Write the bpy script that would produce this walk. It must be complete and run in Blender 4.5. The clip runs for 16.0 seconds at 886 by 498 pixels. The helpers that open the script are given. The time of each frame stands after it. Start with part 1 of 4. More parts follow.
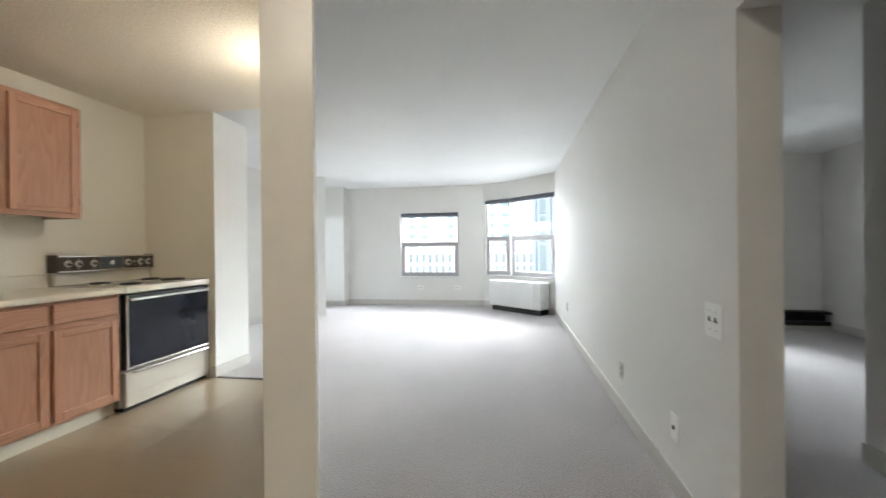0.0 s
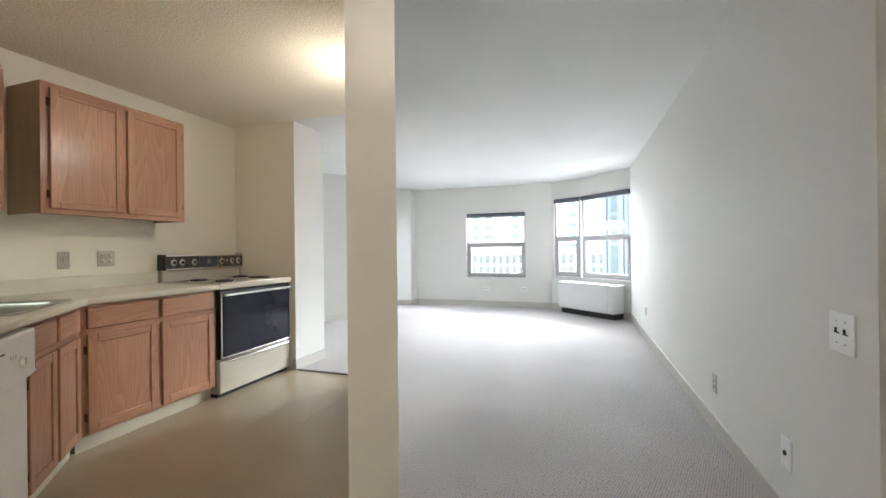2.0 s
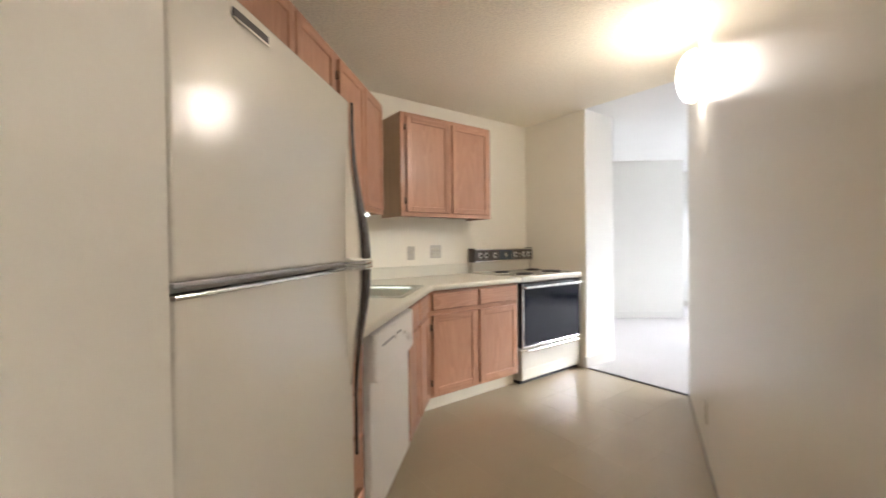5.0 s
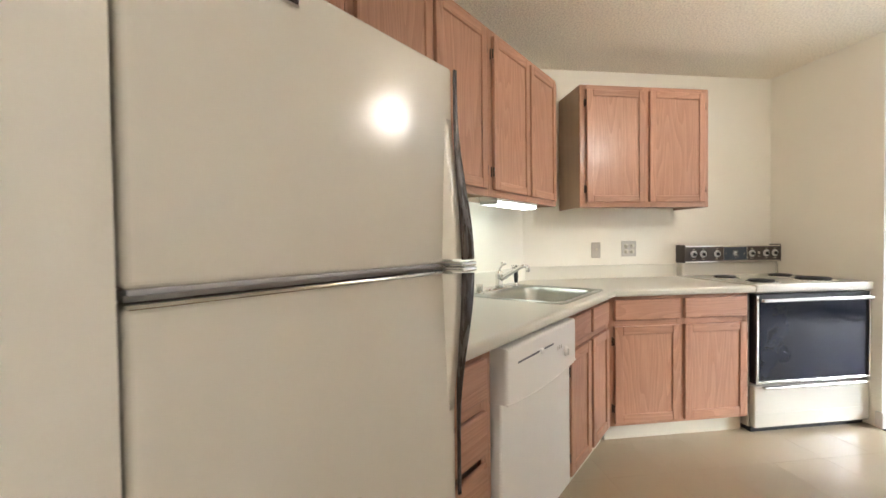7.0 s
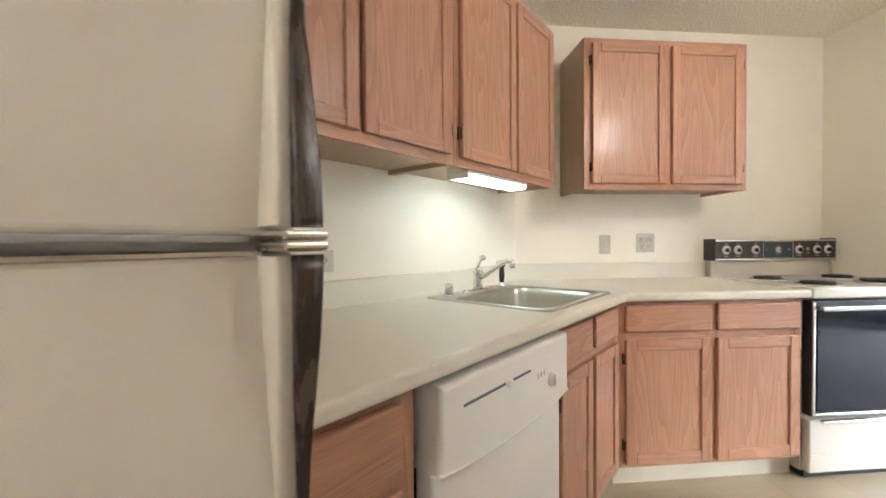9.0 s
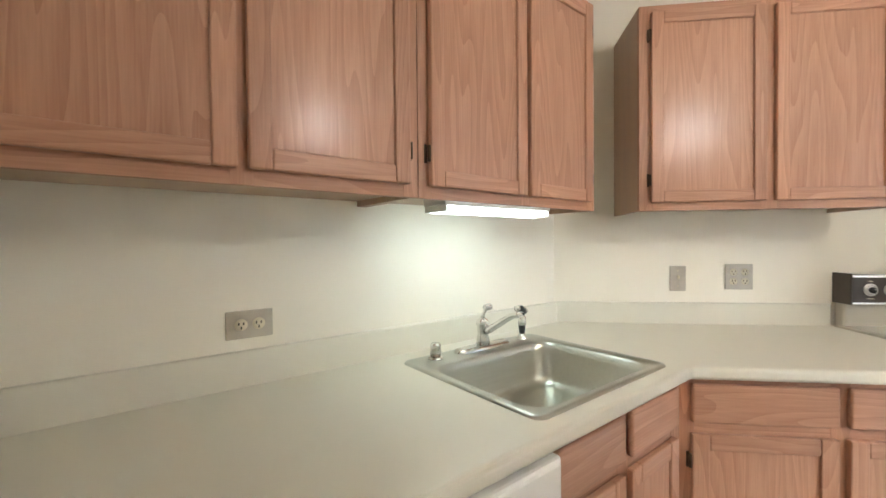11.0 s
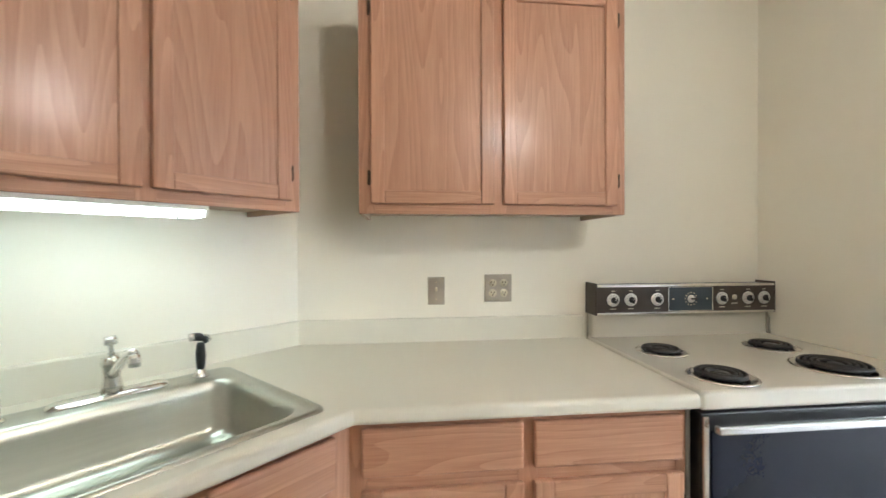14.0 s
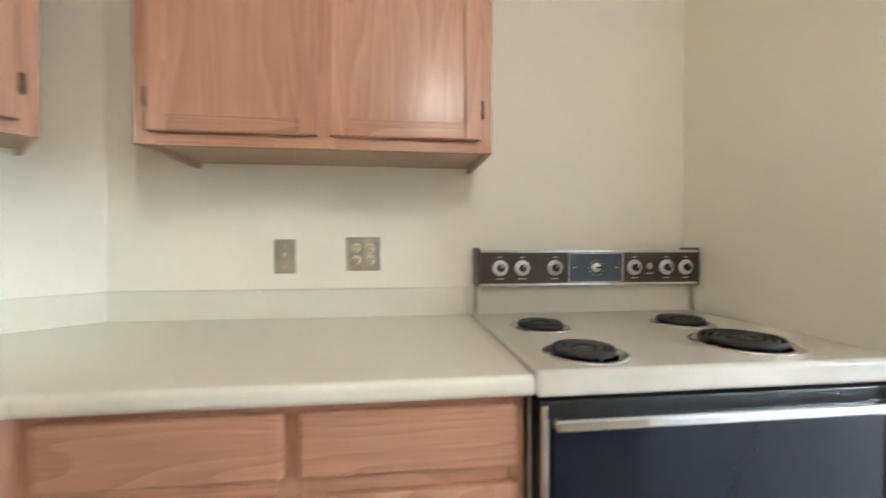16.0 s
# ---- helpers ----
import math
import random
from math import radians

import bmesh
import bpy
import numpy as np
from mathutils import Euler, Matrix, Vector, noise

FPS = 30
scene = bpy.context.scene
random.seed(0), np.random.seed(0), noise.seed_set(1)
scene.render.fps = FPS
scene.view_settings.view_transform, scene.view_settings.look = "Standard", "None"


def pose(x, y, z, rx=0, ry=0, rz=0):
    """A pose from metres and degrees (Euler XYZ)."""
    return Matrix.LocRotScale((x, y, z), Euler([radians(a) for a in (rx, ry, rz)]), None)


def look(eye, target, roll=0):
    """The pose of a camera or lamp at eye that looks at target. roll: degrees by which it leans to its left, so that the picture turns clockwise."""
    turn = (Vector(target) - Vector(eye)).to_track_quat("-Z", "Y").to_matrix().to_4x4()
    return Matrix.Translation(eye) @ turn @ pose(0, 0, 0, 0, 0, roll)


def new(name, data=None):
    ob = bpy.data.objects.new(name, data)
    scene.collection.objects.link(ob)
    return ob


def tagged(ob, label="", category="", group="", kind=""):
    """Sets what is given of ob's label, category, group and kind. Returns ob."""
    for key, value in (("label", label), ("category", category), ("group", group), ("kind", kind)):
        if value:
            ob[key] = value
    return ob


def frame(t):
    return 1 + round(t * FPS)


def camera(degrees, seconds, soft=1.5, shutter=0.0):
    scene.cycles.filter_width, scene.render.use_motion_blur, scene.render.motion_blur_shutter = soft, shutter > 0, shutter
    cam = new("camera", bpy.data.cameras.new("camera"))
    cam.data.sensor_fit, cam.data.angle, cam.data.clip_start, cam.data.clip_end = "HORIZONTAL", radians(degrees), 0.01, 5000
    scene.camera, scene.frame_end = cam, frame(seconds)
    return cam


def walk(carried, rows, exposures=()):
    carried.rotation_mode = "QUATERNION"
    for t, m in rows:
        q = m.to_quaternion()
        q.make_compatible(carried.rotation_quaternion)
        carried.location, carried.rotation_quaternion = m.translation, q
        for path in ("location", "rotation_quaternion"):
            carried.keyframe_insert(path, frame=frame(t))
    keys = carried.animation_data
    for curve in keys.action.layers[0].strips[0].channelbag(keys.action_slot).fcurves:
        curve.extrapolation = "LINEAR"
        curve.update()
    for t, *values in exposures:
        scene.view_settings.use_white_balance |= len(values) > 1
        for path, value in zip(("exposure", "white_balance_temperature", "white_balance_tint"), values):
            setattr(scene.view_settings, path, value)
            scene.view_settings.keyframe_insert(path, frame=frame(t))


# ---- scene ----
cam = camera(95.6, 16.0, soft=1.5, shutter=0.5)
PATH = [
    (0, (3.361, -3.246, 1.148), (3.033, -1.273, 1.143), -0.6),
    (0.5, (3.348, -3.221, 1.142), (2.802, -1.297, 1.139), -0.7),
    (1, (3.327, -3.219, 1.141), (2.719, -1.314, 1.14), -0.6),
    (1.5, (3.314, -3.221, 1.145), (2.692, -1.321, 1.144), -0.6),
    (2, (3.312, -3.22, 1.146), (2.677, -1.323, 1.147), -0.6),
    (2.5, (3.306, -3.225, 1.147), (2.66, -1.332, 1.149), -0.6),
    (3, (3.273, -3.246, 1.143), (2.606, -1.36, 1.143), -0.5),
    (3.5, (3.146, -3.279, 1.12), (2.287, -1.473, 1.124), -0.4),
    (4, (3.02, -3.294, 1.16), (1.892, -1.643, 1.137), -0.3),
    (4.5, (2.962, -3.312, 1.161), (1.607, -1.841, 1.138), -0.5),
    (5, (2.926, -3.283, 1.174), (1.321, -2.09, 1.147), -0.7),
    (5.2, (2.94, -3.258, 1.183), (1.231, -2.221, 1.154), -0.8),
    (7.3, (2.719, -2.922, 1.175), (0.734, -2.677, 1.134), -0.7),
    (7.5, (2.666, -2.907, 1.151), (0.682, -2.656, 1.114), -0.7),
    (8, (2.537, -2.796, 1.085), (0.552, -2.557, 1.042), -0.6),
    (8.5, (2.437, -2.711, 1.1), (0.449, -2.494, 1.068), -0.5),
    (9, (2.343, -2.66, 1.116), (0.352, -2.474, 1.082), -0.4),
    (9.5, (2.22, -2.582, 1.167), (0.227, -2.419, 1.127), -0.5),
    (9.7, (2.166, -2.552, 1.183), (0.171, -2.412, 1.142), -0.5),
    (11.8, (1.914, -2.113, 1.289), (-0.049, -2.494, 1.263), -0.5),
    (12, (1.899, -2.064, 1.281), (-0.075, -2.387, 1.268), -0.7),
    (12.5, (1.821, -1.922, 1.279), (-0.175, -2.046, 1.25), -0.5),
    (13, (1.743, -1.802, 1.269), (-0.255, -1.701, 1.244), -0.1),
    (13.5, (1.694, -1.746, 1.275), (-0.296, -1.54, 1.248), 0.1),
    (14, (1.652, -1.595, 1.275), (-0.338, -1.389, 1.265), -0.2),
    (14.5, (1.626, -1.488, 1.238), (-0.367, -1.319, 1.23), 0.1),
    (15, (1.594, -1.423, 1.123), (-0.404, -1.336, 1.102), 0.1),
    (15.5, (1.524, -1.262, 1.1), (-0.475, -1.193, 1.064), 0.0),
    (16, (1.408, -1.085, 1.133), (-0.578, -0.849, 1.114), 0.0),
]
EXPOSURES = [(0.0, 2.48, 6500, 10), (3.0, 2.47, 6500, 11), (4.5, 2.91, 6550, 15), (5.2, 3.06, 6500, 15), (7.3, 3.33, 6300, 13), (9.7, 3.36, 6250, 13), (12.0, 3.17, 6100, 9), (14.0, 3.15, 6000, 8), (15.5, 3.13, 5950, 8), (16.0, 3.17, 5950, 9)]
walk(cam, [(t, look(eye, target, roll)) for t, eye, target, roll in PATH], EXPOSURES)

# ---- world, sun and large lights ----
world = bpy.data.worlds.new("world")
scene.world = world
world.use_nodes = True
wn = world.node_tree.nodes
sky = wn.new("ShaderNodeTexSky")
sky.sky_type = "NISHITA"
sky.sun_disc = False
sky.sun_elevation = radians(48)
sky.sun_rotation = radians(150)
world.node_tree.links.new(sky.outputs["Color"], wn["Background"].inputs["Color"])
wn["Background"].inputs["Strength"].default_value = 0.10

sun = new("sun", bpy.data.lights.new("sun", "SUN"))
sun.data.energy = 2.0
sun.data.angle = radians(3)
sun.data.color = (1.0, 0.96, 0.9)
sun.matrix_world = look((0, 0, 0), (0.12, 0.58, -0.85))

WINDOW_LIGHT = 440.0
SCONCE = 4.0
HALL = 8.0
TUBE = 1.12


def window_lamp(name, at, target, w, h, power):
    lamp = new(name, bpy.data.lights.new(name, "AREA"))
    lamp.data.shape = "RECTANGLE"
    lamp.data.size, lamp.data.size_y = w, h
    lamp.data.energy = power
    lamp.data.color = (0.88, 0.955, 1.0)
    lamp.matrix_world = look(at, target)


window_lamp("window_light", (2.9, 14.0, 5.4), (2.2, 3.0, 1.1), 6.0, 3.0, WINDOW_LIGHT)
window_lamp("window_light", (6.3, 12.5, 5.4), (3.3, 3.0, 1.2), 5.0, 3.0, WINDOW_LIGHT)
window_lamp("window_light", (2.9, 14.0, -3.4), (2.1, 3.0, 2.0), 6.0, 2.5, WINDOW_LIGHT * 0.22)
window_lamp("window_light", (6.0, 12.0, -3.2), (3.2, 2.8, 2.0), 5.0, 2.5, WINDOW_LIGHT * 0.16)
window_lamp("window_light", (5.9, 5.3, 1.5), (1.5, 0.5, 1.3), 2.0, 2.2, WINDOW_LIGHT * 0.012)
window_lamp("window_light", (-1.0, 6.8, 1.5), (3.4, 1.0, 1.2), 1.8, 2.2, WINDOW_LIGHT * 0.012)
window_lamp("window_light", (-3.2, 4.4, 2.8), (1.6, 4.1, 0.0), 2.6, 2.4, WINDOW_LIGHT * 0.11)
# lamp added behind the unseen bedroom window to brighten the bedroom
window_lamp("window_light", (6.1, 7.5, 3.3), (6.0, 2.0, 0.5), 2.0, 2.0, WINDOW_LIGHT * 0.46)

# ---- materials ----


def material(name, color, rough=0.5, metal=0.0, vary=0.06, scale=6.0, fine=120.0, bump=0.05, spec=0.5, coat=0.0, stretch=(1, 1, 1), rough_vary=0.08, relief=0.004):
    """A surface with a broad and a fine variation of its colour, roughness and relief."""
    m = bpy.data.materials.new(name)
    m.use_nodes = True
    t = m.node_tree
    n, link = t.nodes, t.links.new
    b = n["Principled BSDF"]
    co = n.new("ShaderNodeTexCoord")
    mp = n.new("ShaderNodeMapping")
    mp.inputs["Scale"].default_value = stretch
    link(co.outputs["Object"], mp.inputs["Vector"])
    broad = n.new("ShaderNodeTexNoise")
    broad.inputs["Scale"].default_value = scale
    broad.inputs["Detail"].default_value = 5
    grain = n.new("ShaderNodeTexNoise")
    grain.inputs["Scale"].default_value = fine
    grain.inputs["Detail"].default_value = 3
    for x in (broad, grain):
        link(mp.outputs["Vector"], x.inputs["Vector"])
    mix = n.new("ShaderNodeMath")
    mix.operation = "MULTIPLY_ADD"
    mix.inputs[1].default_value = 0.35
    link(grain.outputs["Fac"], mix.inputs[0])
    link(broad.outputs["Fac"], mix.inputs[2])
    ramp = n.new("ShaderNodeMapRange")
    ramp.inputs["From Min"].default_value = 0.4
    ramp.inputs["From Max"].default_value = 0.95
    ramp.inputs["To Min"].default_value = 1 - vary
    ramp.inputs["To Max"].default_value = 1 + vary
    link(mix.outputs[0], ramp.inputs["Value"])
    tint = n.new("ShaderNodeVectorMath")
    tint.operation = "SCALE"
    tint.inputs[0].default_value = color
    link(ramp.outputs["Result"], tint.inputs["Scale"])
    link(tint.outputs["Vector"], b.inputs["Base Color"])
    rr = n.new("ShaderNodeMapRange")
    rr.inputs["To Min"].default_value = max(0.02, rough - rough_vary)
    rr.inputs["To Max"].default_value = min(1.0, rough + rough_vary)
    link(broad.outputs["Fac"], rr.inputs["Value"])
    link(rr.outputs["Result"], b.inputs["Roughness"])
    b.inputs["Metallic"].default_value = metal
    b.inputs["Specular IOR Level"].default_value = spec
    b.inputs["Coat Weight"].default_value = coat
    b.inputs["Coat Roughness"].default_value = 0.15
    if bump:
        bp = n.new("ShaderNodeBump")
        bp.inputs["Strength"].default_value = bump
        bp.inputs["Distance"].default_value = relief
        link(grain.outputs["Fac"], bp.inputs["Height"])
        link(bp.outputs["Normal"], b.inputs["Normal"])
    return m


def oak(name, along):
    """Honey-pink oak; the grain runs along the given axis."""
    m = bpy.data.materials.new(name)
    m.use_nodes = True
    n, link = m.node_tree.nodes, m.node_tree.links.new
    b = n["Principled BSDF"]
    co = n.new("ShaderNodeTexCoord")
    info = n.new("ShaderNodeObjectInfo")
    shift = n.new("ShaderNodeVectorMath")
    shift.operation = "MULTIPLY_ADD"
    shift.inputs[1].default_value = (7.3, 3.1, 5.7)
    link(info.outputs["Random"], shift.inputs[0])
    link(co.outputs["Object"], shift.inputs[2])
    mp = n.new("ShaderNodeMapping")
    s = [9.0, 9.0, 9.0]
    s[along] = 0.9
    mp.inputs["Scale"].default_value = s
    link(shift.outputs["Vector"], mp.inputs["Vector"])
    warp = n.new("ShaderNodeTexNoise")
    warp.inputs["Scale"].default_value = 0.55
    warp.inputs["Detail"].default_value = 2
    link(mp.outputs["Vector"], warp.inputs["Vector"])
    rings = n.new("ShaderNodeMath")
    rings.operation = "MULTIPLY"
    rings.inputs[1].default_value = 22.0
    link(warp.outputs["Fac"], rings.inputs[0])
    saw = n.new("ShaderNodeMath")
    saw.operation = "FRACT"
    link(rings.outputs[0], saw.inputs[0])
    fine = n.new("ShaderNodeMapping")
    s2 = [260.0, 260.0, 260.0]
    s2[along] = 9.0
    fine.inputs["Scale"].default_value = s2
    link(shift.outputs["Vector"], fine.inputs["Vector"])
    pores = n.new("ShaderNodeTexNoise")
    pores.inputs["Scale"].default_value = 1.0
    pores.inputs["Detail"].default_value = 3
    link(fine.outputs["Vector"], pores.inputs["Vector"])
    calm = n.new("ShaderNodeMath")
    calm.operation = "MULTIPLY_ADD"
    calm.inputs[1].default_value = 0.55
    calm.inputs[2].default_value = 0.22
    link(pores.outputs["Fac"], calm.inputs[0])
    add = n.new("ShaderNodeMath")
    add.operation = "MULTIPLY_ADD"
    add.inputs[1].default_value = 0.25
    link(saw.outputs[0], add.inputs[0])
    link(calm.outputs[0], add.inputs[2])
    ramp = n.new("ShaderNodeValToRGB")
    ramp.color_ramp.elements[0].position = 0.34
    ramp.color_ramp.elements[0].color = OAK_DARK
    ramp.color_ramp.elements[1].position = 0.78
    ramp.color_ramp.elements[1].color = OAK_LIGHT
    link(add.outputs[0], ramp.inputs["Fac"])
    hue = n.new("ShaderNodeHueSaturation")
    val = n.new("ShaderNodeMapRange")
    val.inputs["To Min"].default_value = 0.93
    val.inputs["To Max"].default_value = 1.08
    link(info.outputs["Random"], val.inputs["Value"])
    link(val.outputs["Result"], hue.inputs["Value"])
    link(ramp.outputs["Color"], hue.inputs["Color"])
    link(hue.outputs["Color"], b.inputs["Base Color"])
    b.inputs["Roughness"].default_value = 0.46
    b.inputs["Coat Weight"].default_value = 0.38
    b.inputs["Coat Roughness"].default_value = 0.19
    b.inputs["Specular IOR Level"].default_value = 0.45
    bp = n.new("ShaderNodeBump")
    bp.inputs["Strength"].default_value = 0.08
    bp.inputs["Distance"].default_value = 0.002
    link(add.outputs[0], bp.inputs["Height"])
    link(bp.outputs["Normal"], b.inputs["Normal"])
    return m


OAK_DARK = (0.40, 0.188, 0.108, 1)
OAK_LIGHT = (0.56, 0.303, 0.190, 1)


def glow(name, color, strength):
    m = bpy.data.materials.new(name)
    m.use_nodes = True
    b = m.node_tree.nodes["Principled BSDF"]
    b.inputs["Base Color"].default_value = (0.9, 0.9, 0.88, 1)
    b.inputs["Roughness"].default_value = 0.3
    b.inputs["Emission Color"].default_value = (*color, 1)
    b.inputs["Emission Strength"].default_value = strength
    return m


def glass(name, color=(1, 1, 1), rough=0.0):
    m = bpy.data.materials.new(name)
    m.use_nodes = True
    b = m.node_tree.nodes["Principled BSDF"]
    b.inputs["Base Color"].default_value = (*color, 1)
    b.inputs["Roughness"].default_value = rough
    b.inputs["Transmission Weight"].default_value = 1.0
    b.inputs["IOR"].default_value = 1.45
    return m


def carpet_material():
    """Loop-pile carpet: small loops in staggered rows, in greys and beiges."""
    m = bpy.data.materials.new("loop_carpet")
    m.use_nodes = True
    n, link = m.node_tree.nodes, m.node_tree.links.new
    b = n["Principled BSDF"]
    co = n.new("ShaderNodeTexCoord")
    mp = n.new("ShaderNodeMapping")
    mp.inputs["Scale"].default_value = (84, 64, 64)
    turn = n.new("ShaderNodeMapping")
    turn.inputs["Rotation"].default_value = (0, 0, radians(19))
    link(co.outputs["Object"], turn.inputs["Vector"])
    link(turn.outputs["Vector"], mp.inputs["Vector"])
    loops = n.new("ShaderNodeTexVoronoi")
    loops.inputs["Scale"].default_value = 1.0
    loops.inputs["Randomness"].default_value = 0.27
    loops.voronoi_dimensions = "2D"
    link(mp.outputs["Vector"], loops.inputs["Vector"])
    broad = n.new("ShaderNodeTexNoise")
    broad.inputs["Scale"].default_value = 1.2
    broad.inputs["Detail"].default_value = 6
    link(co.outputs["Object"], broad.inputs["Vector"])
    ramp = n.new("ShaderNodeValToRGB")
    ramp.color_ramp.elements[0].position = 0.1
    ramp.color_ramp.elements[0].color = (0.57, 0.543, 0.537, 1)
    ramp.color_ramp.elements[1].position = 0.75
    ramp.color_ramp.elements[1].color = (0.24, 0.215, 0.215, 1)
    link(loops.outputs["Distance"], ramp.inputs["Fac"])
    mult = n.new("ShaderNodeMapRange")
    mult.inputs["From Min"].default_value = 0.3
    mult.inputs["From Max"].default_value = 0.7
    mult.inputs["To Min"].default_value = 0.92
    mult.inputs["To Max"].default_value = 1.06
    link(broad.outputs["Fac"], mult.inputs["Value"])
    sc = n.new("ShaderNodeVectorMath")
    sc.operation = "SCALE"
    link(ramp.outputs["Color"], sc.inputs[0])
    link(mult.outputs["Result"], sc.inputs["Scale"])
    link(sc.outputs["Vector"], b.inputs["Base Color"])
    b.inputs["Roughness"].default_value = 0.95
    b.inputs["Specular IOR Level"].default_value = 0.1
    b.inputs["Sheen Weight"].default_value = 0.2
    bp = n.new("ShaderNodeBump")
    bp.inputs["Strength"].default_value = 0.6
    bp.inputs["Distance"].default_value = 0.006
    bp.invert = True
    link(loops.outputs["Distance"], bp.inputs["Height"])
    link(bp.outputs["Normal"], b.inputs["Normal"])
    return m


WALL_WHITE = material("white_wall_paint", (0.80, 0.789, 0.755), 0.6, vary=0.015, scale=1.5, fine=260, bump=0.04)
WALL_CREAM = material("cream_wall_paint", (0.90, 0.853, 0.742), 0.42, vary=0.02, scale=1.5, fine=240, bump=0.05)
WALL_GLOSS = material("semi_gloss_wall_paint", (0.79, 0.745, 0.655), 0.30, vary=0.02, scale=1.2, fine=30, bump=0.012, rough_vary=0.04)
# colour speckle paints in the shade of the popcorn's pits, over the bump
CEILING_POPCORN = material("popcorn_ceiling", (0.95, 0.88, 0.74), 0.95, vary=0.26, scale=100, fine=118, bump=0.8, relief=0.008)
CEILING_SMOOTH = material("flat_ceiling_paint", (0.86, 0.86, 0.85), 0.85, vary=0.02, scale=2, fine=180, bump=0.15)
BASEBOARD = material("vinyl_cove_base", (0.60, 0.575, 0.53), 0.45, vary=0.06, scale=4, fine=200, bump=0.03)
CREAM_BASE = material("cream_vinyl_base", (0.70, 0.65, 0.53), 0.4, vary=0.06, scale=5, fine=150, bump=0.03)
VINYL = material("beige_vinyl_tile", (0.395, 0.325, 0.222), 0.29, vary=0.025, scale=1.3, fine=40, bump=0.0, rough_vary=0.015)
tile_nodes, tile_links = VINYL.node_tree.nodes, VINYL.node_tree.links
tile_info = tile_nodes.new("ShaderNodeObjectInfo")
tile_shift = tile_nodes.new("ShaderNodeVectorMath")
tile_shift.operation = "MULTIPLY_ADD"
tile_shift.inputs[1].default_value = (9.1, 4.7, 6.3)
tile_links.new(tile_info.outputs["Random"], tile_shift.inputs[0])
tile_links.new(tile_nodes["Texture Coordinate"].outputs["Object"], tile_shift.inputs[2])
tile_links.new(tile_shift.outputs["Vector"], tile_nodes["Mapping"].inputs["Vector"])
GROUT = material("tile_joint", (0.35, 0.287, 0.196), 0.6, vary=0.1)
CARPET = carpet_material()
OAK_V = oak("oak_upright_grain", 2)
OAK_H = oak("oak_level_grain", 0)
CAB_SIDE = material("cabinet_side_veneer", (0.44, 0.30, 0.20), 0.45, vary=0.12, scale=3, fine=90, bump=0.04, stretch=(6, 6, 0.6))
LAMINATE = material("cream_laminate", (0.765, 0.727, 0.622), 0.3, vary=0.01, scale=0.8, fine=3, bump=0.0, rough_vary=0.02)
ENAMEL = material("almond_enamel", (0.84, 0.79, 0.68), 0.17, vary=0.015, scale=1.5, fine=40, bump=0.005, coat=0.3, rough_vary=0.04)
STOVE_WHITE = material("cream_stove_enamel", (0.655, 0.62, 0.54), 0.2, vary=0.015, scale=2, fine=9, bump=0.0, coat=0.3)
SWITCH_WHITE = material("bright_white_plate", (0.93, 0.93, 0.92), 0.3, vary=0.01, scale=5, fine=60, bump=0.0)
PLASTIC_WHITE = material("white_plastic", (0.87, 0.855, 0.82), 0.32, vary=0.015, scale=2, fine=9, bump=0.0)
DIAL_METAL = material("brushed_dial_metal", (0.72, 0.71, 0.68), 0.42, metal=0.55, vary=0.06, scale=30, fine=300, bump=0.02)
CHROME = material("chrome", (0.78, 0.77, 0.74), 0.14, metal=1.0, vary=0.04, scale=10, fine=200, bump=0.01)
STEEL = material("brushed_stainless_steel", (0.54, 0.54, 0.485), 0.33, metal=1.0, vary=0.05, scale=6, fine=90, bump=0.012, stretch=(1, 14, 14))
BLACK_GLASS = material("black_oven_glass", (0.010, 0.012, 0.022), 0.09, vary=0.1, bump=0.0, spec=0.36, rough_vary=0.015)
DARK_PANEL = material("dark_brown_panel", (0.06, 0.046, 0.037), 0.35, vary=0.15, scale=20, fine=300, bump=0.02)
HANDLE_BROWN = material("dark_brown_handle", (0.06, 0.044, 0.035), 0.27, vary=0.25, scale=12, fine=150, bump=0.04, stretch=(6, 6, 0.6))
BLACK = material("black_enamel", (0.012, 0.012, 0.012), 0.4, vary=0.2, scale=20, bump=0.02)
COIL = material("burner_coil_iron", (0.03, 0.028, 0.026), 0.55, vary=0.3, scale=30, fine=300, bump=0.1)
HINGE = material("dark_bronze_hinge", (0.10, 0.065, 0.04), 0.4, metal=0.7, vary=0.2)
PLATE_METAL = material("brushed_metal_plate", (0.55, 0.51, 0.44), 0.35, metal=0.9, vary=0.1, scale=20, fine=200, bump=0.02)
IVORY = material("ivory_plastic", (0.72, 0.66, 0.50), 0.35, vary=0.04)
SLOT = material("dark_slot", (0.02, 0.018, 0.015), 0.6, vary=0.1)
CLOCK_FACE = material("blue_grey_clock_face", (0.07, 0.088, 0.108), 0.25, vary=0.08)
WINDOW_GREY = material("grey_aluminium_frame", (0.52, 0.51, 0.52), 0.4, metal=0.3, vary=0.05, scale=8, fine=200, bump=0.02)
BLIND = material("dark_grey_roller_blind", (0.15, 0.16, 0.19), 0.7, vary=0.1, scale=10, fine=200, bump=0.1)
AC_WHITE = material("white_metal_casing", (0.76, 0.76, 0.75), 0.4, vary=0.03, scale=4, fine=200, bump=0.02)
PANE = glass("window_glass")
OPAL = glow("opal_glass_lit", (1.0, 0.94, 0.85), SCONCE)
HALL_GLASS = glow("lit_hall_glass", (1.0, 0.90, 0.78), HALL)
TUBE_GLOW = glow("lit_tube_diffuser", (0.84, 1.0, 0.93), TUBE)

# ---- building helpers ----


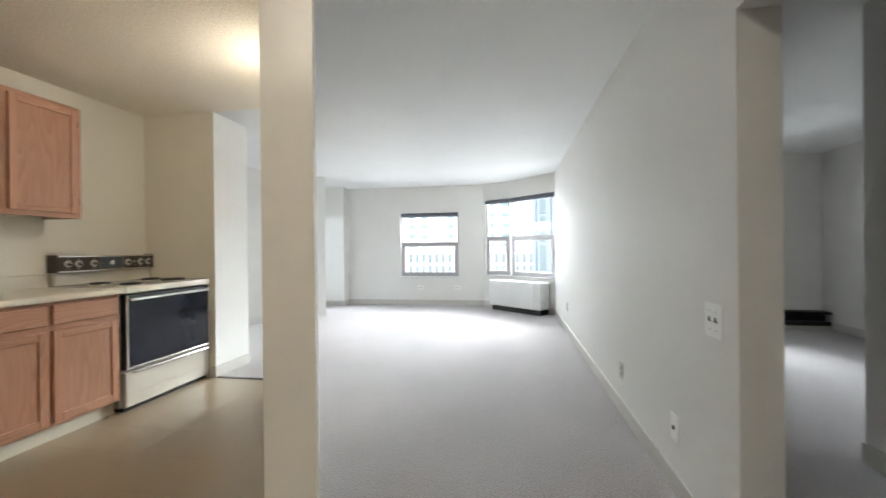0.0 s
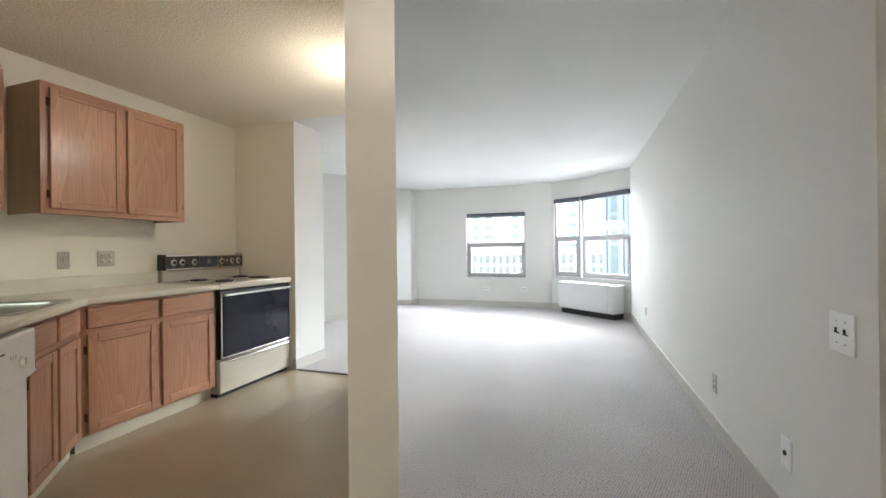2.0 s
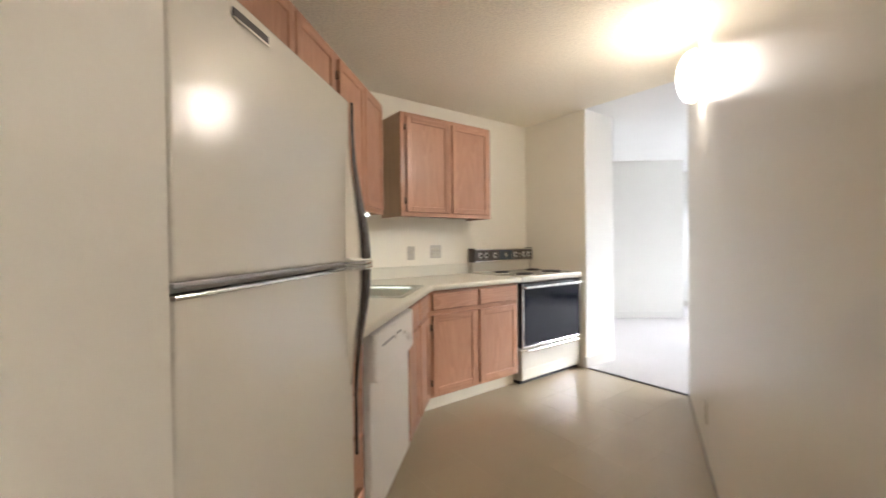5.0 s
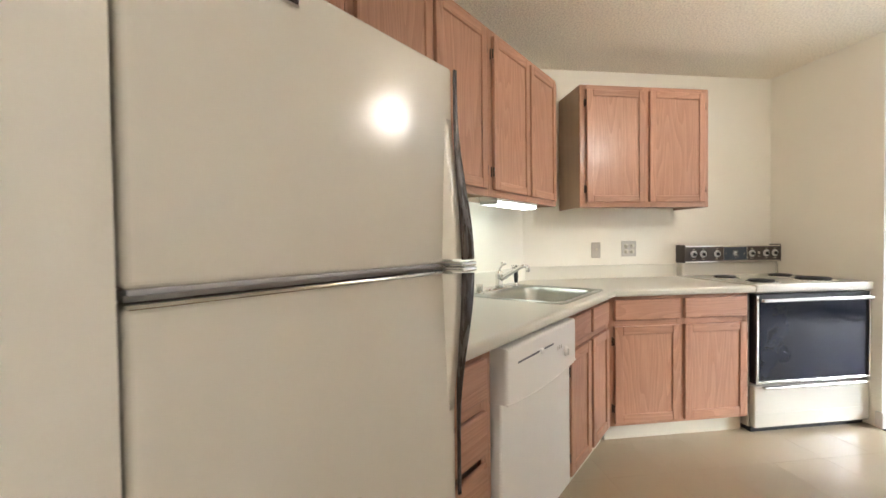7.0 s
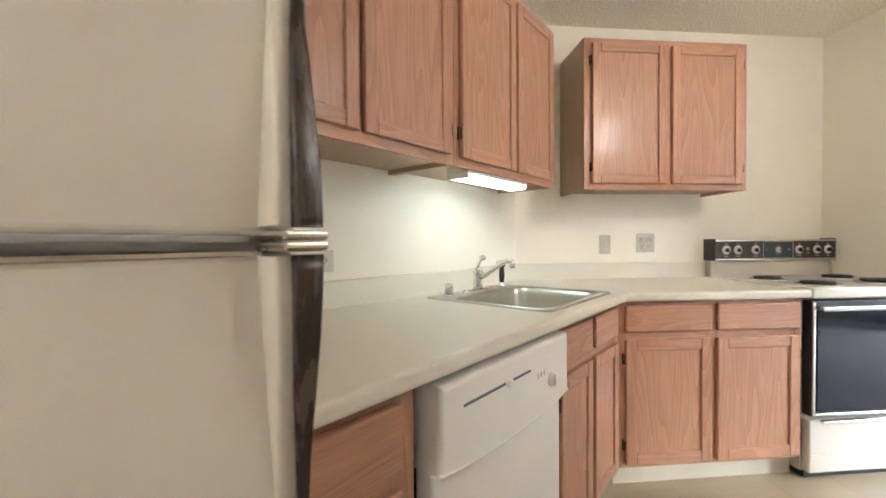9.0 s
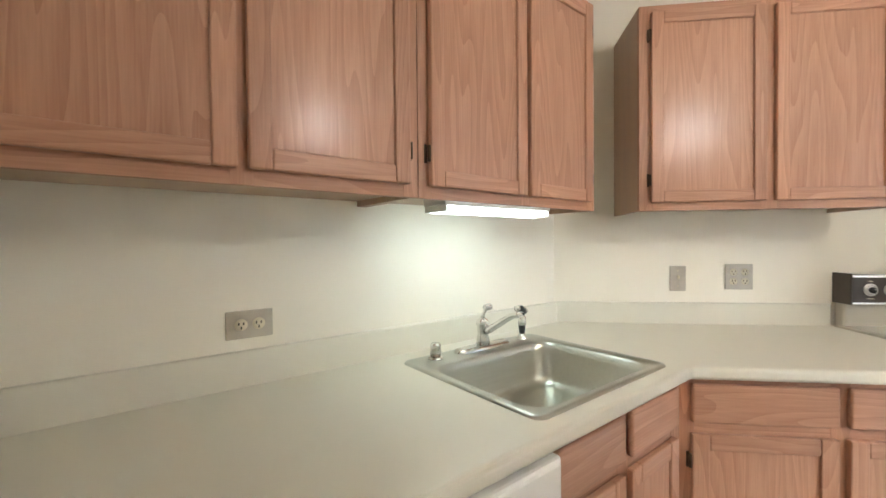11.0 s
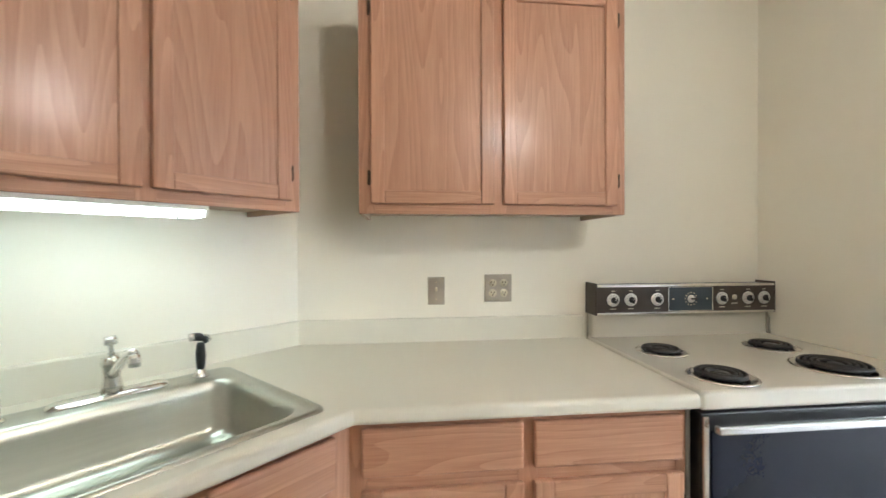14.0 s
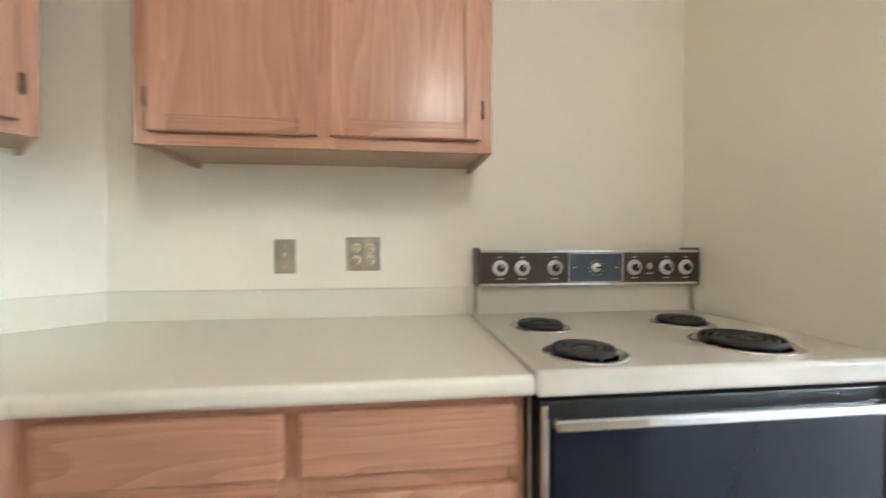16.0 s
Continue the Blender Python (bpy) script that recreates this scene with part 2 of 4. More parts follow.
def part(name, bm, mat, parent=None, label=""):
    me = bpy.data.meshes.new(name)
    bmesh.ops.recalc_face_normals(bm, faces=bm.faces)
    bm.to_mesh(me)
    bm.free()
    me.materials.append(mat)
    ob = new(name, me)
    ob.parent = parent
    if label:
        ob["label"] = label
    return ob


def thing(name, m, label, category, group="", kind=""):
    ob = new(name)
    ob.matrix_world = m
    ob.empty_display_size = 0.1
    return tagged(ob, label, category, group, kind)


def box(bm, x0, x1, y0, y1, z0, z1, bevel=0.0, seg=2):
    vs = [bm.verts.new((x, y, z)) for x in (x0, x1) for y in (y0, y1) for z in (z0, z1)]
    fs = [bm.faces.new([vs[i] for i in f]) for f in ((0, 1, 3, 2), (4, 6, 7, 5), (0, 4, 5, 1), (2, 3, 7, 6), (0, 2, 6, 4), (1, 5, 7, 3))]
    if bevel:
        es = list({e for f in fs for e in f.edges})
        bmesh.ops.bevel(bm, geom=es, offset=bevel, segments=seg, affect="EDGES", profile=0.5)
    return bm


def boxes(*args, bevel=0.0, seg=2):
    bm = bmesh.new()
    for a in args:
        box(bm, *a, bevel=bevel, seg=seg)
    return bm


def prism(points, z0, z1, bm=None):
    """A plan outline drawn up from z0 to z1."""
    bm = bm or bmesh.new()
    low = [bm.verts.new((x, y, z0)) for x, y in points]
    top = [bm.verts.new((x, y, z1)) for x, y in points]
    bm.faces.new(low[::-1])
    bm.faces.new(top)
    for i in range(len(points)):
        j = (i + 1) % len(points)
        bm.faces.new((low[i], low[j], top[j], top[i]))
    return bm


def lathe(profile, seg=24, axis="z", at=(0, 0, 0), bm=None):
    """Turns (radius, height) pairs round an axis."""
    bm = bm or bmesh.new()
    rings = []
    for r, h in profile:
        ring = []
        for i in range(seg):
            a = 2 * math.pi * i / seg
            c, s = r * math.cos(a), r * math.sin(a)
            p = {"z": (c, s, h), "y": (c, h, s), "x": (h, c, s)}[axis]
            ring.append(bm.verts.new((p[0] + at[0], p[1] + at[1], p[2] + at[2])))
        rings.append(ring)
    for a, b in zip(rings, rings[1:]):
        for i in range(seg):
            j = (i + 1) % seg
            bm.faces.new((a[i], a[j], b[j], b[i]))
    for ring in (rings[0], rings[-1]):
        bm.faces.new(ring)
    for f in bm.faces:
        f.smooth = True
    return bm


def tube(points, radius, seg=10, bm=None, flat=1.0):
    """A round bar along the points; radius may be one number or one for each point."""
    bm = bm or bmesh.new()
    pts = [Vector(p) for p in points]
    rads = radius if isinstance(radius, (list, tuple)) else [radius] * len(pts)
    rings = []
    side = None
    for i, p in enumerate(pts):
        d = (pts[min(i + 1, len(pts) - 1)] - pts[max(i - 1, 0)]).normalized()
        if side is None:
            side = d.orthogonal().normalized()
        side = (side - d * side.dot(d)).normalized()
        up = d.cross(side)
        rings.append([bm.verts.new(p + rads[i] * (math.cos(2 * math.pi * k / seg) * side + flat * math.sin(2 * math.pi * k / seg) * up)) for k in range(seg)])
    for a, b in zip(rings, rings[1:]):
        for k in range(seg):
            j = (k + 1) % seg
            bm.faces.new((a[k], a[j], b[j], b[k]))
    bm.faces.new(rings[0])
    bm.faces.new(rings[-1])
    for f in bm.faces:
        f.smooth = True
    return bm


def loop_rect(x0, x1, y0, y1, r, seg=5):
    """A rounded rectangle as plan points, anticlockwise."""
    out = []
    for cx, cy, a0 in ((x1 - r, y1 - r, 0), (x0 + r, y1 - r, 90), (x0 + r, y0 + r, 180), (x1 - r, y0 + r, 270)):
        for i in range(seg + 1):
            a = radians(a0 + 90 * i / seg)
            out.append((cx + r * math.cos(a), cy + r * math.sin(a)))
    return out


def loft(loops, cap_end=True, bm=None):
    """Skins rings of 3D points of equal count."""
    bm = bm or bmesh.new()
    rings = [[bm.verts.new(p) for p in l] for l in loops]
    n = len(rings[0])
    for a, b in zip(rings, rings[1:]):
        for i in range(n):
            j = (i + 1) % n
            bm.faces.new((a[i], a[j], b[j], b[i]))
    if cap_end:
        bm.faces.new(rings[-1])
    for f in bm.faces:
        f.smooth = True
    return bm


def structure(name, bm, mat, label, category, m=None):
    ob = part(name, bm, mat)
    if m:
        ob.matrix_world = m
    return tagged(ob, label, category, kind="structure")


# ---- plan ----
CEIL = 2.40
CY = -2.007                      # where the stove wall meets the slanting sink wall
SINK_RUN = pose(0, CY, 0, 0, 0, -45)   # x along the sink wall, y out of it
STOVE_RUN = pose(0, 0, 0, 0, 0, -90)   # x along the stove wall, y out of it
RX = 4.11                        # long right-hand wall
WY = 4.75                        # window wall
LX = -0.5                        # left wall of the living room
BAY = ((2.85, 4.75), (3.36, 4.46), (4.11, 3.70))
P_FAR, P_NEAR = Vector((1.60, 0.01)), Vector((2.852, -2.484))
P_DIR = (P_NEAR - P_FAR).normalized()
P_OUT = Vector((-P_DIR.y, P_DIR.x))    # towards the living room


def sink_xy(s, n):
    return ((s + n) * 0.70711, CY + (n - s) * 0.70711)


# floors
structure("floor_carpet", prism([(-0.8, 0.0), (0.728, 0.0), (1.6, 0.01), (2.852, -2.484), (2.375, -3.32), (2.2, -4.8), (8.0, -4.8), (8.0, 5.0), (-0.8, 5.0)], -0.1, 0.0), CARPET, "grey-beige loop-pile carpet in small staggered rows", "carpet")
structure("floor_vinyl", prism([(-0.2, -0.006), (0.728, -0.006), (1.597, 0.004), (2.848, -2.486), (2.37, -3.32), (2.0, -4.6), (-0.2, -3.4)], -0.1, -0.002), GROUT, "worn beige vinyl tile floor with faint joints", "floor")

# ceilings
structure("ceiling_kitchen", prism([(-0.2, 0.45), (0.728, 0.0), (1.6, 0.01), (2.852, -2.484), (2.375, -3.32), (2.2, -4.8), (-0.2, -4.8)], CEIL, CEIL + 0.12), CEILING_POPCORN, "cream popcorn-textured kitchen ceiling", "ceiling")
structure("ceiling_living", prism([(-0.8, 0.451), (-0.2, 0.451), (0.728, 0.001), (1.6, 0.011), (2.854, -2.483), (2.377, -3.32), (2.202, -4.8), (8.0, -4.8), (8.0, 5.0), (-0.8, 5.0)], CEIL, CEIL + 0.12), CEILING_SMOOTH, "flat white painted living room ceiling", "ceiling")

# walls
structure("wall_stove", boxes((-0.15, 0, CY - 0.1, 0.0, 0, CEIL)), WALL_CREAM, "cream painted kitchen wall behind the stove", "wall")
structure("wall_sink", boxes((-0.05, 2.735, -0.12, 0.0, 0, CEIL)), WALL_CREAM, "cream painted slanting wall behind the sink", "wall", SINK_RUN)
stub = structure("wall_stub", boxes((-0.5, 0.728, 0.0, 0.46, 0, CEIL)), WALL_CREAM, "cream painted wall beside the stove with a white end", "wall")
stub.data.materials.append(WALL_WHITE)
for face in stub.data.polygons:
    face.material_index = 1 if face.normal.x > 0.5 or face.normal.y > 0.5 else 0
structure("wall_fridge", boxes((2.504, 2.735, 0.0, 0.735, 0, CEIL)), WALL_CREAM, "painted wall end beside the refrigerator", "wall", SINK_RUN)
a, b = P_FAR, P_NEAR
structure("wall_partition", prism([tuple(a), tuple(b), tuple(b + 0.105 * P_OUT), tuple(a + 0.105 * P_OUT)], 0, CEIL), WALL_GLOSS, "semi-gloss beige partition between kitchen and living room", "wall")
left = prism([(-0.5, 0.0), (-0.5, 0.46), (-0.6, 0.46), (-0.6, 2.33), (0.20, 3.30), (0.06, 3.42), (-0.75, 3.42), (-0.75, 0.0)], 0, CEIL)
for y0, y1, z0, z1 in ((4.42, 5.0, 0, CEIL), (3.42, 4.42, 0, 0.35), (3.42, 4.42, 1.95, CEIL)):
    box(left, -0.75, LX, y0, y1, z0, z1)
structure("wall_left", left, WALL_WHITE, "white painted living room side wall", "wall")
structure("wall_right", boxes((RX, RX + 0.135, -1.767, 3.85, 0, CEIL), (RX, RX + 0.135, -2.65, -1.767, 1.93, CEIL), (RX, RX + 0.135, -4.8, -2.65, 0, CEIL)), WALL_WHITE, "long white painted living room wall", "wall")
W1 = (1.152, 2.346, 0.575, 1.866)
structure("wall_window", boxes((LX, W1[0], WY, WY + 0.2, 0, CEIL), (W1[1], 2.90, WY, WY + 0.2, 0, CEIL), (W1[0], W1[1], WY, WY + 0.2, 0, W1[2]), (W1[0], W1[1], WY, WY + 0.2, W1[3], CEIL)), WALL_WHITE, "white painted window wall", "wall")
structure("wall_pilaster", boxes((LX, 0.045, 4.45, 4.75, 0, CEIL)), WALL_WHITE, "white painted corner pilaster", "wall")
structure("wall_back", boxes((1.0, 8.0, -4.95, -4.8, 0, CEIL)), WALL_WHITE, "white painted hall end wall", "wall")
structure("wall_hall", boxes((1.8, 2.15, -4.8, -3.68, 0, CEIL)), WALL_WHITE, "white painted hall side wall", "wall")
structure("wall_bedroom_east", boxes((7.6, 7.75, -4.8, 3.2, 0, CEIL)), WALL_WHITE, "white painted bedroom side wall", "wall")
wb = structure("wall_bedroom_north", boxes((RX + 0.135, 5.75, 3.05, 3.2, 0, CEIL)), WALL_WHITE, "white painted bedroom wall with an added window opening", "wall")
for bx in ((6.4, 7.6, 3.05, 3.2, 0, CEIL), (5.75, 6.4, 3.05, 3.2, 0, 0.6), (5.75, 6.4, 3.05, 3.2, 1.95, CEIL)):
    part("wall_piece", boxes(bx), WALL_WHITE, wb)
structure("wall_closet", boxes((5.2, 7.6, -1.6, -0.8, 0, CEIL)), WALL_WHITE, "white painted bedroom closet wall", "wall")
Z0, Z1 = 0.617, 2.078


def bay_run(p, q):
    """The pose whose x runs from p to q and whose y points outwards, and the length."""
    d = Vector(q) - Vector(p)
    return pose(p[0], p[1], 0, 0, 0, math.degrees(math.atan2(d.y, d.x))), d.length


BAY_A, LA = bay_run(BAY[0], BAY[1])
BAY_B, LB = bay_run(BAY[1], BAY[2])
structure("wall_bay", boxes((0, LA, 0, 0.15, 0, Z0), (0, LA, 0, 0.15, Z1, CEIL), (0, 0.05, 0, 0.15, Z0, Z1)), WALL_WHITE, "white painted bay wall under the corner window", "wall", BAY_A)
structure("wall_bay", boxes((0, LB, 0, 0.15, 0, Z0), (0, LB, 0, 0.15, Z1, CEIL), (LB - 0.005, LB, 0, 0.15, Z0, Z1)), WALL_WHITE, "white painted bay wall under the corner window", "wall", BAY_B)

# baseboards
BB = 0.10
structure("baseboard", boxes((RX - 0.012, RX, -1.767, 3.70, 0, BB), bevel=0.003), BASEBOARD, "grey-beige vinyl cove base on the long wall", "baseboard")
structure("baseboard", boxes((0.045, 2.85, WY - 0.012, WY, 0, BB), (0.045, 0.057, 4.45, WY - 0.012, 0, BB), (LX + 0.012, 0.057, 4.438, 4.45, 0, BB), (LX, LX + 0.012, 3.42, 4.45, 0, BB)), BASEBOARD, "grey-beige vinyl cove base below the window", "baseboard")
structure("baseboard", boxes((0.728, 0.74, 0.0, 0.46, 0, BB), (0.70, 0.74, -0.012, 0.0, 0, BB)), BASEBOARD, "grey-beige vinyl cove base on the wall end", "baseboard")
structure("baseboard", boxes((0, LA, -0.012, 0, 0, BB)), BASEBOARD, "grey-beige vinyl cove base in the bay", "baseboard", BAY_A)
structure("baseboard", boxes((0, LB, -0.012, 0, 0, BB)), BASEBOARD, "grey-beige vinyl cove base in the bay", "baseboard", BAY_B)
structure("baseboard", boxes((5.19, 5.2, -1.6, -0.79, 0, BB), (5.2, 7.6, -0.8, -0.79, 0, BB), (7.588, 7.6, -0.79, 3.05, 0, BB), (4.2, 7.588, 3.038, 3.05, 0, BB)), BASEBOARD, "grey-beige vinyl cove base in the bedroom", "baseboard")
d45 = bay_run((-0.6, 2.33), (0.20, 3.30))
structure("baseboard", boxes((0, d45[1], -0.012, 0, 0, BB)), WALL_WHITE, "white base strip along the slanting wall", "baseboard", d45[0])
structure("threshold_strip", boxes((0.742, 1.6, -0.018, 0.018, 0.0, 0.008), bevel=0.003), HANDLE_BROWN, "dark metal strip where vinyl meets carpet", "trim")

# ---- windows ----


def window(name, m, w, z0, z1, out, rail, label, lower=True):
    """A hung window in a grey frame: an upper pane, a meeting rail and a framed lower sash, its dark blind rolled up at the head."""
    t = thing(name, m, label, "window", kind="structure")
    f = 0.035
    for bx in ((0, f, out, out + 0.09, z0, z1), (w - f, w, out, out + 0.09, z0, z1), (f, w - f, out, out + 0.09, z1 - f, z1), (f, w - f, out, out + 0.09, z0, z0 + f)):
        part("window_frame", boxes(bx, bevel=0.003, seg=1), WINDOW_GREY, t)
    part("meeting_rail", boxes((f, w - f, out + 0.005, out + 0.07, rail - 0.03, rail + 0.03), bevel=0.004, seg=1), WINDOW_GREY, t)
    g = 0.05
    for bx in ((f, f + g, out - 0.01, out + 0.04, z0 + f, rail - 0.03), (w - f - g, w - f, out - 0.01, out + 0.04, z0 + f, rail - 0.03), (f + g, w - f - g, out - 0.01, out + 0.04, z0 + f, z0 + f + g), (f + g, w - f - g, out - 0.01, out + 0.04, rail - 0.06, rail - 0.03)):
        part("sash_bar", boxes(bx, bevel=0.004, seg=1), WINDOW_GREY, t)
    for za, zb, yy in ((rail + 0.03, z1 - f, out + 0.05), (z0 + f + g, rail - 0.06, out + 0.02)):
        o = part("pane", boxes((f, w - f, yy, yy + 0.006, za, zb)), PANE, t)
        o.visible_shadow = False
    part("window_sill", boxes((-0.02, w + 0.02, -0.03, out + 0.09, z0 - 0.025, z0), bevel=0.006), AC_WHITE, t)
    part("roller_blind", lathe([(0.0, 0.01), (0.04, 0.01), (0.043, 0.02), (0.043, w - 0.02), (0.04, w - 0.01), (0.0, w - 0.01)], 14, "x", (0, out - 0.02, z1 - 0.048)), BLIND, t, "dark rolled-up blind")
    return t


window("window_1", pose(W1[0], WY, 0), W1[1] - W1[0], W1[2], W1[3], 0.06, 1.24, "grey aluminium hung window with a dark blind rolled up")
window("window_2", BAY_A @ pose(0.05, 0, 0), LA - 0.06, Z0, Z1, 0.03, 1.33, "narrow grey bay window with a dark blind rolled up")
window("window_3", BAY_B @ pose(0.02, 0, 0), LB - 0.025, Z0, Z1, 0.03, 1.33, "wide grey bay window with a dark blind rolled up")

window("window_5", pose(LX, 3.44, 0, 0, 0, 90), 0.96, 0.35, 1.95, 0.06, 1.2, "grey aluminium hung window in the side wall")
# unseen window added so that daylight enters the bedroom
window("added_window_4", pose(5.75, 3.05, 0), 0.65, 0.6, 1.95, 0.05, 1.3, "added unseen grey window that lets daylight into the bedroom")


def cabinet_door(parent, u0, u1, y, z0, z1, hinge_left, w=0.05):
    """A framed oak door: stiles and rails round a sunk panel, two hinges on one side."""
    d = part("door", boxes((u0 + w - 0.006, u1 - w + 0.006, y + 0.002, y + 0.0105, z0 + w - 0.006, z1 - w + 0.006)), OAK_V, parent)
    for a in (u0, u1 - w):
        part("stile", boxes((a, a + w, y, y + 0.019, z0, z1), bevel=0.004), OAK_V, d)
    for a in (z0, z1 - w):
        part("rail", boxes((u0 + w, u1 - w, y, y + 0.0185, a, a + w), bevel=0.004), OAK_H, d)
    hu = u1 + 0.004 if hinge_left else u0 - 0.004
    e = hu + (0.007 if hinge_left else -0.007)
    for hz in (z0 + 0.085, z1 - 0.085):
        bm = box(bmesh.new(), min(hu, e), max(hu, e), y - 0.001, y + 0.003, hz - 0.024, hz + 0.024)
        part("hinge", lathe([(0.001, -0.022), (0.0045, -0.021), (0.0045, 0.021), (0.001, 0.022)], 8, "z", (hu, y + 0.012, hz), bm), HINGE, d)
    return d


def drawer_front(parent, u0, u1, y, z0, z1):
    return part("drawer", boxes((u0, u1, y, y + 0.019, z0, z1), bevel=0.007, seg=3), OAK_H, parent)


def wall_cabinet(run, u0, u1, z0, z1, depth, label, doors):
    """A wall cabinet: side panels, a sunk bottom, a face frame and framed doors. doors: u0, u1 and whether hinged at the high-u side."""
    t = thing("wall_cabinet", run @ pose(u0, 0, z0), label, "cabinet", "oak wall cabinets")
    w, h, d = u1 - u0, z1 - z0, depth - 0.019
    for nm, bx in (("side_panel", (0, 0.014, 0.002, d, 0, h)), ("side_panel", (w - 0.014, w, 0.002, d, 0, h)), ("top_panel", (0.014, w - 0.014, 0.002, d, h - 0.014, h)), ("bottom_panel", (0.014, w - 0.014, 0.002, d - 0.004, 0.018, 0.03)), ("back_panel", (0.014, w - 0.014, 0.002, 0.012, 0.03, h - 0.014))):
        part(nm, boxes(bx), CAB_SIDE, t)
    fr = 0.035
    cuts = [(0, doors[0][0] - u0 + 0.012)] + [(a[1] - u0 - 0.012, b[0] - u0 + 0.012) for a, b in zip(doors, doors[1:])] + [(doors[-1][1] - u0 - 0.012, w)]
    for x0, x1 in cuts:
        part("face_stile", boxes((x0, x1, d, d + 0.018, 0, h), bevel=0.001, seg=1), OAK_V, t)
    for i in range(len(doors)):
        for zz in (0, h - fr):
            part("face_rail", boxes((cuts[i][1], cuts[i + 1][0], d, d + 0.0175, zz, zz + fr)), OAK_H, t)
    for a, b, left in doors:
        cabinet_door(t, a - u0, b - u0, d + 0.019, 0.031, h - 0.031, left, 0.044)
    return t


D_UP = 0.325
wall_cabinet(STOVE_RUN, 0.820, 1.732, 1.385, 2.170, D_UP, "oak wall cabinet with two framed doors above the counter", [(0.854, 1.254, False), (1.287, 1.692, True)])
wall_cabinet(SINK_RUN, 0.186, 1.004, 1.385, 2.170, D_UP, "oak wall cabinet with two framed doors over the sink", [(0.222, 0.575, False), (0.594, 0.974, True)])
wall_cabinet(SINK_RUN, 1.006, 1.836, 1.385, 2.170, D_UP, "wide oak wall cabinet with two framed doors", [(1.038, 1.412, False), (1.431, 1.806, True)])
wall_cabinet(SINK_RUN, 1.838, 2.494, 1.72, 2.170, D_UP, "low oak wall cabinet above the refrigerator", [(1.862, 2.160, False), (2.180, 2.470, True)])

D_SINK = 0.656


def base_cabinet(run, u0, u1, columns, label, drawers_only=False, side_top=0.849, depth=0.645):
    """A base cabinet: carcass over a recessed toe space, face frame, drawers above doors."""
    t = thing("base_cabinet", run @ pose(u0, 0, 0), label, "cabinet", "oak base cabinets")
    w, d = u1 - u0, depth - 0.019
    for nm, bx in (("side_panel", (0, 0.015, 0.01, d, 0.10, 0.849)), ("side_panel", (w - 0.015, w, 0.01, d, 0.10, side_top)), ("bottom_panel", (0.015, w - 0.015, 0.01, d, 0.10, 0.115)), ("back_panel", (0.015, w - 0.015, 0.01, 0.02, 0.115, 0.849))):
        part(nm, boxes(bx), CAB_SIDE, t)
    part("toe_board", boxes((0, w, 0.02, d - 0.03, 0.0, 0.099)), CREAM_BASE, t, "cream vinyl toe board")
    y = d + 0.018
    edges = [0] + [x - u0 for c in columns for x in c] + [w]
    for i in range(0, len(edges), 2):
        part("face_stile", boxes((edges[i] - (0 if i == 0 else 0.012), edges[i + 1] + (0.012 if i + 2 < len(edges) else 0), d + 0.001, y, 0.10, 0.849), bevel=0.001, seg=1), OAK_V, t)
    for a, b in columns:
        for za, zb in ((0.10, 0.15), (0.66, 0.71), (0.82, 0.849)):
            part("face_rail", boxes((a - u0 + 0.0125, b - u0 - 0.0125, d + 0.001, y - 0.0005, za, zb)), OAK_H, t)
    for i, (a, b) in enumerate(columns):
        if drawers_only:
            for za, zb in ((0.120, 0.312), (0.345, 0.505), (0.532, 0.664), (0.700, 0.824)):
                drawer_front(t, a - u0, b - u0, y + 0.001, za, zb)
        else:
            drawer_front(t, a - u0, b - u0, y + 0.001, 0.709, 0.830)
            cabinet_door(t, a - u0, b - u0, y + 0.001, 0.120, 0.676, i == len(columns) - 1)
    return t


base_cabinet(STOVE_RUN, 0.835, 1.7245, [(0.852, 1.259), (1.287, 1.694)], "oak base cabinet with two drawers and two doors")
base_cabinet(SINK_RUN, 0.250, 0.912, [(0.305, 0.585), (0.618, 0.898)], "oak sink base cabinet with two false drawers and doors", side_top=0.72, depth=D_SINK)
base_cabinet(SINK_RUN, 1.560, 1.834, [(1.606, 1.812)], "narrow oak drawer base beside the dishwasher", True, depth=D_SINK)

# ---- worktop, sink and tap ----
TOP = 0.89
SINK = (0.312, 0.928, 0.105, 0.650)
HOLE = (SINK[0] + 0.03, SINK[1] - 0.03, SINK[2] + 0.03, SINK[3] - 0.03)


